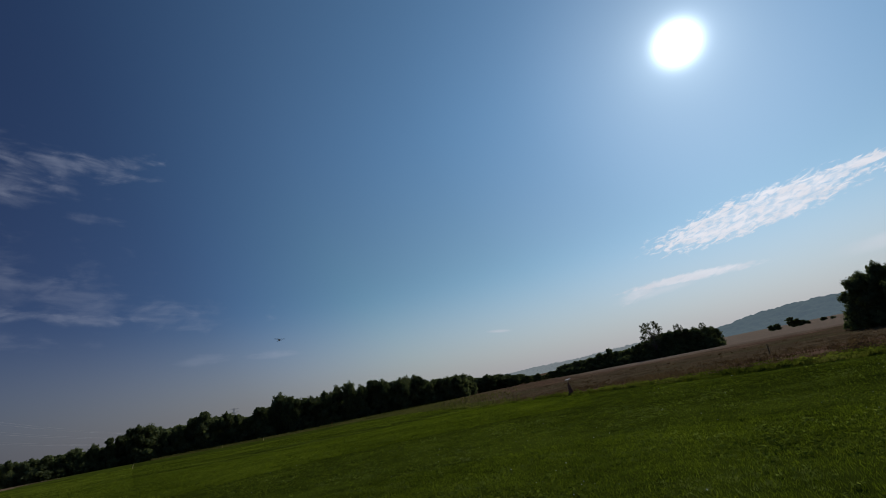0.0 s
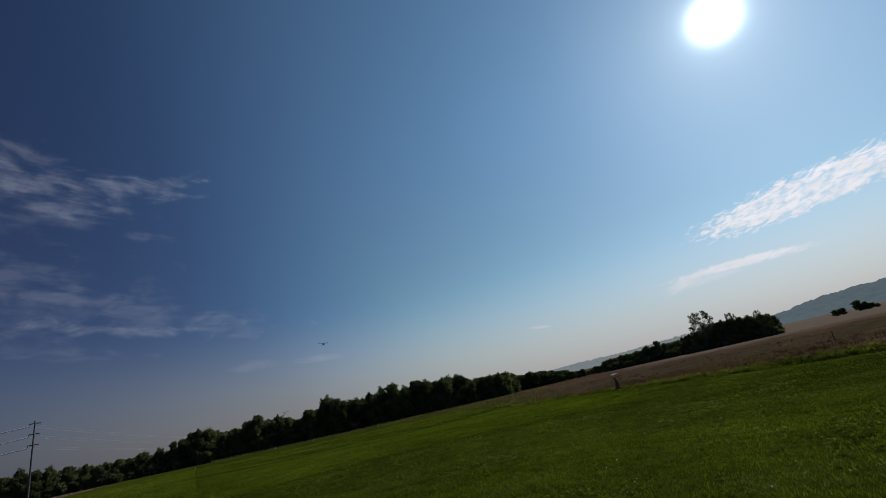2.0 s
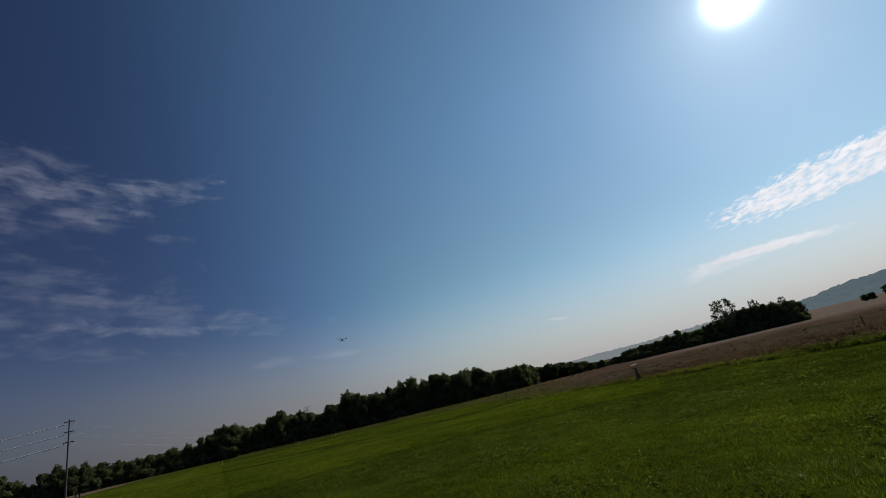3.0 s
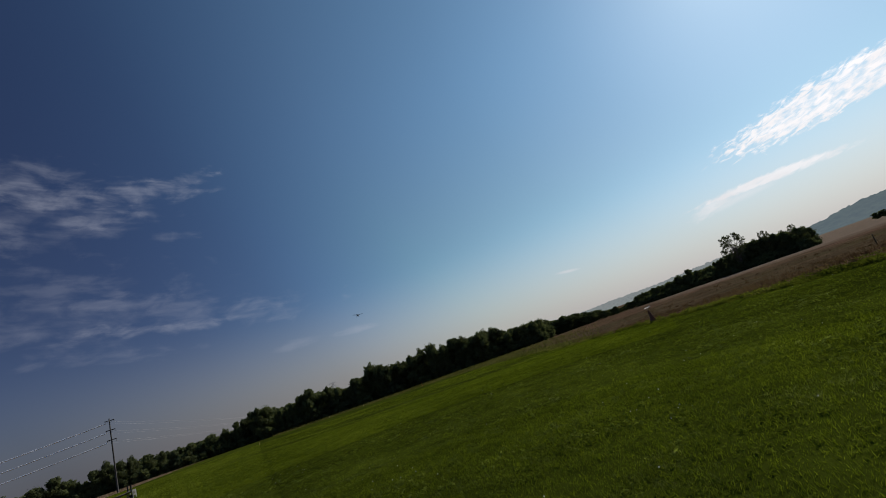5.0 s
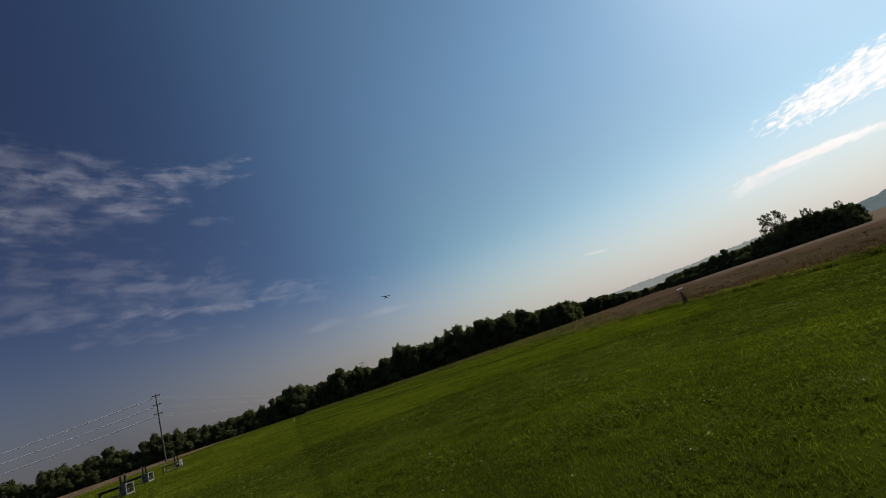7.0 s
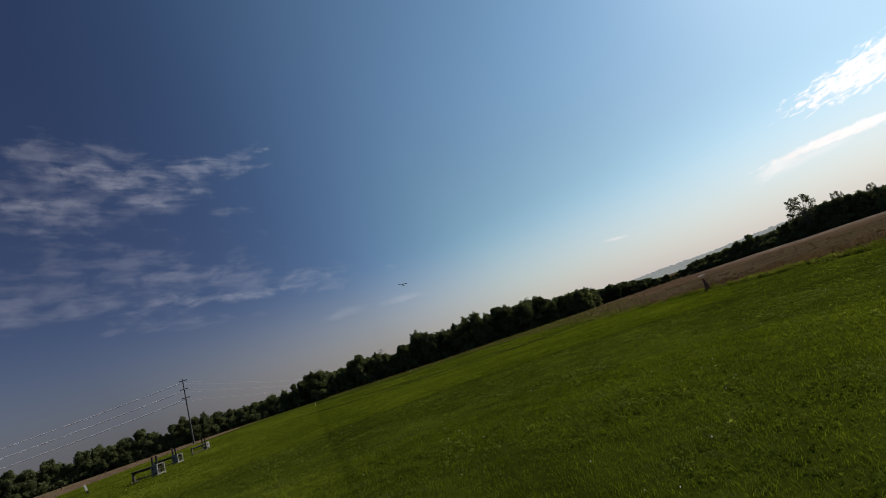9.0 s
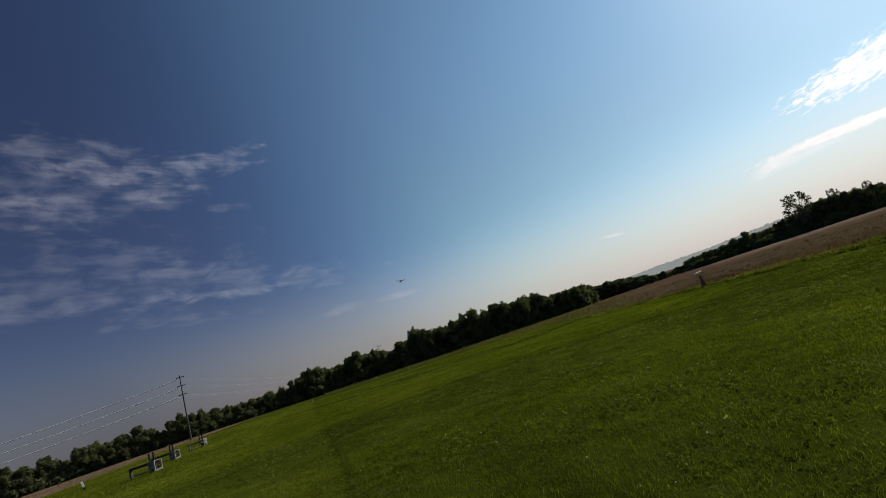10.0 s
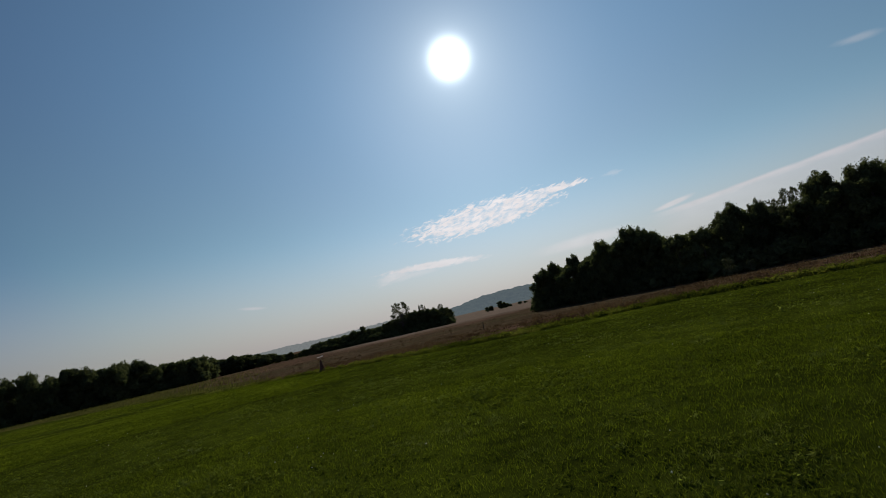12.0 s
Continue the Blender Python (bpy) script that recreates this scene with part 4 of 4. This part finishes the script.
def marker_stake(az, r, height, mat, label):
    p = spot(az, r)
    root = tagged(new("marker_stake"), label, "marker stake", "boundary markers of the runway")
    root.matrix_basis = pose(p.x, p.y, p.z, 0, 0, 20)
    bm = one_rod((0, 0, -0.1), (0, 0, height), 0.06, 0.05, 8)
    part("stake", bm, mat, root)
    part("flag", one_box((0.20, 0.015, 0.16), (0.12, 0, height - 0.10), bevel=0.004), mat, root)


marker_stake(-17.65, 165, 1.4, ORANGE, "orange boundary stake with a flag on the lawn")
marker_stake(-37.5, 122, 0.75, YELLOW, "pale yellow boundary stake at the mown line")
marker_stake(-25.3, 170, 0.85, YELLOW, "pale yellow boundary stake at the mown line")
marker_stake(-29.5, 190, 0.7, YELLOW, "pale yellow boundary stake at the mown line")


def fence_stake(az, r, height):
    p = spot(az, r)
    ob = new("fence_stake", None)
    ob.matrix_basis = pose(p.x, p.y, p.z, 2, 3, az)
    tagged(ob, "thin weathered wooden stake in the dry grass", "stake", "old stakes in the dry grass")
    bm = one_rod((0, 0, -0.2), (0, 0, height), 0.07, 0.05, 7)
    part("shaft", bm, GREY_WOOD, ob)
    part("cap", one_rod((0, 0, height), (0, 0, height + 0.05), 0.06, 0.02, 7), GREY_WOOD, ob)


for az, r, h in ((-61.2, 152, 1.0), (-60.4, 154, 0.9), (-58.0, 153, 1.1), (-55.5, 151, 0.9), (33.2, 62, 1.1)):
    fence_stake(az, r, h)


def model_airplane(p, turn):
    """A high-wing model airplane with fixed main wheels, flying. Its nose is +x."""
    root = tagged(new("model_airplane"), "dark high-wing model airplane with fixed wheels in flight", "model airplane")
    root.matrix_basis = pose(p.x, p.y, p.z, *turn)
    bm = bmesh.new()
    prev = None
    for x, w, h, z in ((0.52, 0.05, 0.06, 0), (0.46, 0.10, 0.12, 0), (0.25, 0.13, 0.20, 0.02), (0.0, 0.13, 0.22, 0.03), (-0.25, 0.10, 0.14, 0.02), (-0.85, 0.03, 0.05, 0.03)):
        ring = [bm.verts.new((x, sy * w / 2, z + sz * h / 2)) for sy, sz in ((-1, -0.8), (-0.8, -1), (0.8, -1), (1, -0.8), (1, 0.8), (0.8, 1), (-0.8, 1), (-1, 0.8))]
        if prev:
            for k in range(8):
                bm.faces.new((prev[k], prev[(k + 1) % 8], ring[(k + 1) % 8], ring[k]))
        else:
            bm.faces.new(ring[::-1])
        prev = ring
    bm.faces.new(prev)
    part("fuselage", bm, PLANE_DARK, root)
    wing = part("wing", box(box(bmesh.new(), (0.28, 0.85, 0.035), (0.12, 0.42, 0.172), (2.5, 0, 0), 0.012), (0.28, 0.85, 0.035), (0.12, -0.42, 0.172), (-2.5, 0, 0), 0.012), PLANE_DARK, root)
    for s in (-1, 1):
        part("wing_strut", one_rod((0.12, 0.05 * s, -0.06), (0.12, 0.45 * s, 0.155), 0.008, 0.008, 6), STEEL, wing)
    part("tailplane", one_box((0.17, 0.56, 0.014), (-0.80, 0, 0.05), bevel=0.005), PLANE_DARK, root)
    part("fin", one_box((0.19, 0.014, 0.20), (-0.80, 0, 0.155), (0, -12, 0), bevel=0.005), PLANE_DARK, root)
    for s in (-1, 1):
        leg = part("gear_leg", one_rod((0.24, 0.05 * s, -0.07), (0.26, 0.20 * s, -0.24), 0.010, 0.008, 6), STEEL, root)
        part("wheel", one_rod((0.26, 0.185 * s, -0.25), (0.26, 0.225 * s, -0.25), 0.06, 0.06, 18), DARK_RUBBER, leg)
    hub = part("spinner", one_rod((0.52, 0, 0), (0.58, 0, 0), 0.03, 0.006, 12), STEEL, root)
    part("propeller", one_box((0.012, 0.30, 0.028), (0.545, 0, 0), (18, 0, 0), 0.004), DARK_RUBBER, hub)


model_airplane(heading(-22.9, 9.9) * 78 + Vector((0, 0, 1.75)), (-10, -3, -75))


# ---- grass, weeds and meadow ----
rng = np.random.default_rng(77)


def scatter(count, az0, az1, r0, r1, power=1.0):
    """Points on the ground between two bearings and distances; power under 1 crowds them near."""
    a = np.radians(rng.uniform(az0, az1, count))
    r = r0 + (r1 - r0) * rng.uniform(0, 1, count) ** (1 / power)
    return a, r


def ground_points(a, r):
    x, y = r * np.sin(a), r * np.cos(a)
    return np.stack([x, y, land(x, y)], 1)


def lawn_blades(count, r0, r1, power, h, w, name, az0=-68, az1=88, simple=False):
    a, r = scatter(count, az0, az1, r0, r1, power)
    keep = r < lawn_edge(np.degrees(a))
    pts = ground_points(a[keep], r[keep])
    k = len(pts)
    clump = np.array([noise.noise(Vector((p[0] * 3.2, p[1] * 3.2, 3.0))) for p in pts])
    tall = h * (1 + 1.1 * clump) * rng.uniform(0.5, 1.35, k)
    me = blades(rng, pts, np.maximum(tall, 0.012), w * rng.uniform(0.6, 1.3, k) * (0.6 + np.minimum(r[keep], 90) / 18), np.full(k, 1.4), BLADES, name, simple)
    tagged(new(name, me), "short mown green grass blades of the lawn", "grass", kind="stuff")


lawn_blades(9000, 0.05, 4.0, 1.6, 0.045, 0.0052, "lawn_grass_round", -180, 180)
lawn_blades(175000, 2.6, 12.0, 1.25, 0.042, 0.0034, "lawn_grass")
lawn_blades(220000, 8.0, 32.0, 1.0, 0.034, 0.0042, "lawn_grass_middle", simple=True)
lawn_blades(330000, 22.0, 130.0, 0.72, 0.050, 0.010, "lawn_grass_far", -66, 14, simple=True)


def lawn_tufts(count):
    """Coarser crabgrass tufts that stand a little over the mown lawn."""
    a, r = scatter(count, -62, 88, 3.0, 19.0, 0.9)
    mid = ground_points(a, r)
    grow = np.array([noise.noise(Vector((p[0] * 0.7, p[1] * 0.7, 21.0))) for p in mid])
    mid = mid[grow > rng.uniform(0.0, 0.3, len(grow))]
    pick = np.repeat(np.arange(len(mid)), 15)
    k = len(pick)
    spread = rng.normal(0, 0.045, (k, 3)) * [1, 1, 0]
    size = rng.uniform(0.7, 1.3, len(mid))[pick]
    me = blades(rng, mid[pick] + spread, 0.042 * size * rng.uniform(0.6, 1.2, k), (0.0018 + 0.00018 * np.linalg.norm(mid[pick], axis=1)) * size, np.full(k, 1.9), TUFT_BLADES, "lawn_tufts")
    tagged(new("lawn_tufts", me), "coarse grass tufts standing out of the lawn", "grass", kind="stuff")


lawn_tufts(9500)


def clover_leaves(count):
    """Low patches of broad clover leaves, in threes, in the mown grass."""
    a, r = scatter(count, -58, 85, 2.8, 36.0, 1.0)
    mid = ground_points(a, r)
    grow = np.array([noise.noise(Vector((p[0] * 0.45, p[1] * 0.45, 33.0))) + 0.5 * noise.noise(Vector((p[0] * 1.6, p[1] * 1.6, 12.0))) for p in mid])
    mid = mid[grow > rng.uniform(0.0, 0.45, len(grow))]
    mid[:, 2] += rng.uniform(0.025, 0.055, len(mid))
    pick = np.repeat(np.arange(len(mid)), 3)
    turn = rng.uniform(0, 6.28, len(mid))[pick] + np.tile(np.arange(3) * 2.09, len(mid))
    p = mid[pick] + 0.013 * np.stack([np.cos(turn), np.sin(turn), np.zeros(len(pick))], 1)
    up = np.tile((0.0, 0.0, 1.0), (len(pick), 1))
    tagged(new("clover_leaves", flakes(rng, p, up, 0.012 + 0.0010 * np.linalg.norm(p, axis=1), CLOVER_LEAVES, "clover_leaves", corners=3)), "patches of broad green clover leaves in the lawn", "clover", kind="stuff")


clover_leaves(110000)


def lawn_weeds(count):
    """Low rosettes of broad weed leaves, in patches, standing a little over the mown grass."""
    a, r = scatter(count, -55, 85, 2.8, 26.0, 1.0)
    mid = ground_points(a, r)
    grow = np.array([noise.noise(Vector((p[0] * 0.32, p[1] * 0.32, 51.0))) + 0.6 * noise.noise(Vector((p[0] * 1.3, p[1] * 1.3, 52.0))) for p in mid])
    mid = mid[grow > rng.uniform(0.08, 0.55, len(grow))]
    pick = np.repeat(np.arange(len(mid)), 8)
    turn = rng.uniform(0, 6.28, len(pick))
    away = np.stack([np.cos(turn), np.sin(turn), np.zeros(len(pick))], 1)
    size = rng.uniform(0.6, 1.3, len(mid))[pick]
    p = mid[pick] + away * (0.035 * size * rng.uniform(0.3, 1.2, len(pick)))[:, None]
    p[:, 2] += rng.uniform(0.02, 0.075, len(pick)) * size
    tilt = np.tile((0.0, 0.0, 0.9), (len(pick), 1)) + away * 0.5
    tagged(new("lawn_weeds", flakes(rng, p, tilt, 0.024 * size, WEED_ROSETTE, "lawn_weeds", 0.5)), "low broad-leaved weeds in patches of the lawn", "weeds", kind="stuff")


lawn_weeds(11000)


def clover(count):
    a, r = scatter(count, -60, 85, 3.0, 24.0, 1.3)
    pts = ground_points(a, r)
    grow = np.array([noise.noise(Vector((p[0] * 0.35, p[1] * 0.35, 9.0))) for p in pts])
    pts = pts[grow > 0.0]
    k = len(pts)
    pts[:, 2] += rng.uniform(0.05, 0.09, k)
    s = rng.uniform(0.007, 0.013, k)[:, None]
    axes = np.array([(1, 0, 0), (-1, 0, 0), (0, 1, 0), (0, -1, 0), (0, 0, 1), (0, 0, -1)], float)
    v = (pts[:, None, :] + axes[None] * s[:, None, :]).reshape(-1, 3)
    tri = np.array([(0, 2, 4), (2, 1, 4), (1, 3, 4), (3, 0, 4), (2, 0, 5), (1, 2, 5), (3, 1, 5), (0, 3, 5)])
    f = (np.arange(k)[:, None, None] * 6 + tri[None]).reshape(-1, 3)
    tagged(new("clover_flowers", mesh_of("clover_flowers", v, f, [PETALS])), "scattered white clover heads in the lawn", "flowers", kind="stuff")


clover(420)


def verge_weeds():
    """Rough green weeds where the mower stops."""
    a, r = scatter(24000, -14, 92, 0, 1)
    e = lawn_edge(np.degrees(a))
    wide = 0.7 + 0.018 * e + 14 * smooth(8, -6, np.degrees(a))
    pts = ground_points(a, e + (r ** 1.4) * wide - 0.3)
    clump = np.array([noise.noise(Vector((p[0] * 0.6, p[1] * 0.6, 5.0))) for p in pts])
    keep = clump > rng.uniform(-0.3, 0.25, len(clump))
    pts, clump = pts[keep], clump[keep]
    k = len(pts)
    h = (0.09 + 0.40 * np.clip(clump, 0, 1)) * rng.uniform(0.5, 1.5, k)
    tagged(new("verge_grass", blades(rng, pts, h, np.full(k, 0.012), np.full(k, 0.7), WEED_LEAVES, "verge_grass")), "rough uncut green grass along the mown lawn", "weeds", kind="stuff")
    a, r = scatter(22000, -36, 6, 0, 1)
    e = lawn_edge(np.degrees(a))
    keep = rng.uniform(-14, 7, len(a)) > np.degrees(a)
    a, r, e = a[keep], r[keep], e[keep]
    pts = ground_points(a, e + r * (212 - e))
    k = len(pts)
    h = (0.25 + 0.4 * smooth(0, 12, r * (212 - e))) * rng.uniform(0.5, 1.3, k)
    tagged(new("tall_grass", blades(rng, pts, h, np.full(k, 0.06), np.full(k, 0.5), TALL_BLADES, "tall_grass")), "tall olive-brown uncut grass before the wood", "grass", kind="stuff")
    # leafy forbs in clumps
    c_az = rng.uniform(-6, 92, 1100)
    centres = ground_points(np.radians(c_az), lawn_edge(c_az) + 0.05 + 1.9 * rng.uniform(0, 1, 1100) ** 2.0)
    size = rng.uniform(0.10, 0.30, 1100) * rng.uniform(0.6, 1.6, 1100)
    pick = np.repeat(np.arange(1100), 46)
    d = rng.normal(0, 1, (len(pick), 3))
    d /= np.linalg.norm(d, axis=1, keepdims=True)
    p = centres[pick] + d * (size[pick] * rng.uniform(0.4, 1.0, len(pick)))[:, None] * [1.1, 1.1, 0.9]
    p[:, 2] = centres[pick][:, 2] + np.abs(p[:, 2] - centres[pick][:, 2]) + 0.03
    tagged(new("verge_weeds", flakes(rng, p, d, 0.055, WEED_LEAVES, "verge_weeds")), "leafy dark green weeds at the lawn's edge", "weeds", kind="stuff")


verge_weeds()


def meadow_grass():
    """Tall dry broom grass over the meadow, thinner with distance."""
    a, r = scatter(42000, 0, 94, 0, 1, 0.5)
    e = lawn_edge(np.degrees(a))
    pts = ground_points(a, e + 2.0 + 0.04 * e + 30 * smooth(6, 0, np.degrees(a)) + r * 90)
    clump = np.array([noise.noise(Vector((p[0] * 0.18, p[1] * 0.18, 2.0))) for p in pts])
    keep = clump > rng.uniform(-0.5, 0.35, len(pts))
    pts, clump = pts[keep], clump[keep]
    k = len(pts)
    h = np.maximum(0.05, 0.20 + 0.30 * clump) * rng.uniform(0.4, 1.4, k)
    tagged(new("meadow_grass", blades(rng, pts, h, np.full(k, 0.02), np.full(k, 0.45), DRY_BLADES, "meadow_grass")), "tall dry reddish-brown meadow grass", "meadow grass", kind="stuff")
    a, r = scatter(12000, -92, -43, 0, 1)
    e = lawn_edge(np.degrees(a))
    pts = ground_points(a, e + 1 + r * 90)
    k = len(pts)
    tagged(new("western_meadow_grass", blades(rng, pts, rng.uniform(0.08, 0.22, k), np.full(k, 0.04), np.full(k, 0.6), STRAW, "western_meadow_grass")), "dry tan grass strip before the wood", "meadow grass", kind="stuff")


meadow_grass()


def meadow_forbs():
    """Dark seed heads and low bushy forbs dotted over the meadow."""
    k = 420
    f_az = rng.uniform(2, 92, k)
    centres = ground_points(np.radians(f_az), lawn_edge(f_az) + 4 + 85 * rng.uniform(0, 1, k) ** 1.6)
    size = rng.uniform(0.15, 0.55, k)
    pick = np.repeat(np.arange(k), 46)
    d = rng.normal(0, 1, (len(pick), 3))
    d /= np.linalg.norm(d, axis=1, keepdims=True)
    p = centres[pick] + d * (size[pick] * rng.uniform(0.4, 1.0, len(pick)))[:, None] * [1.2, 1.2, 0.8]
    p[:, 2] = centres[pick][:, 2] + np.abs(p[:, 2] - centres[pick][:, 2]) + 0.05
    tagged(new("meadow_forbs", flakes(rng, p, d, 0.07, DRY_BLADES, "meadow_forbs")), "low dark brown bushy plants dotted over the meadow", "meadow plants", kind="stuff")


meadow_forbs()
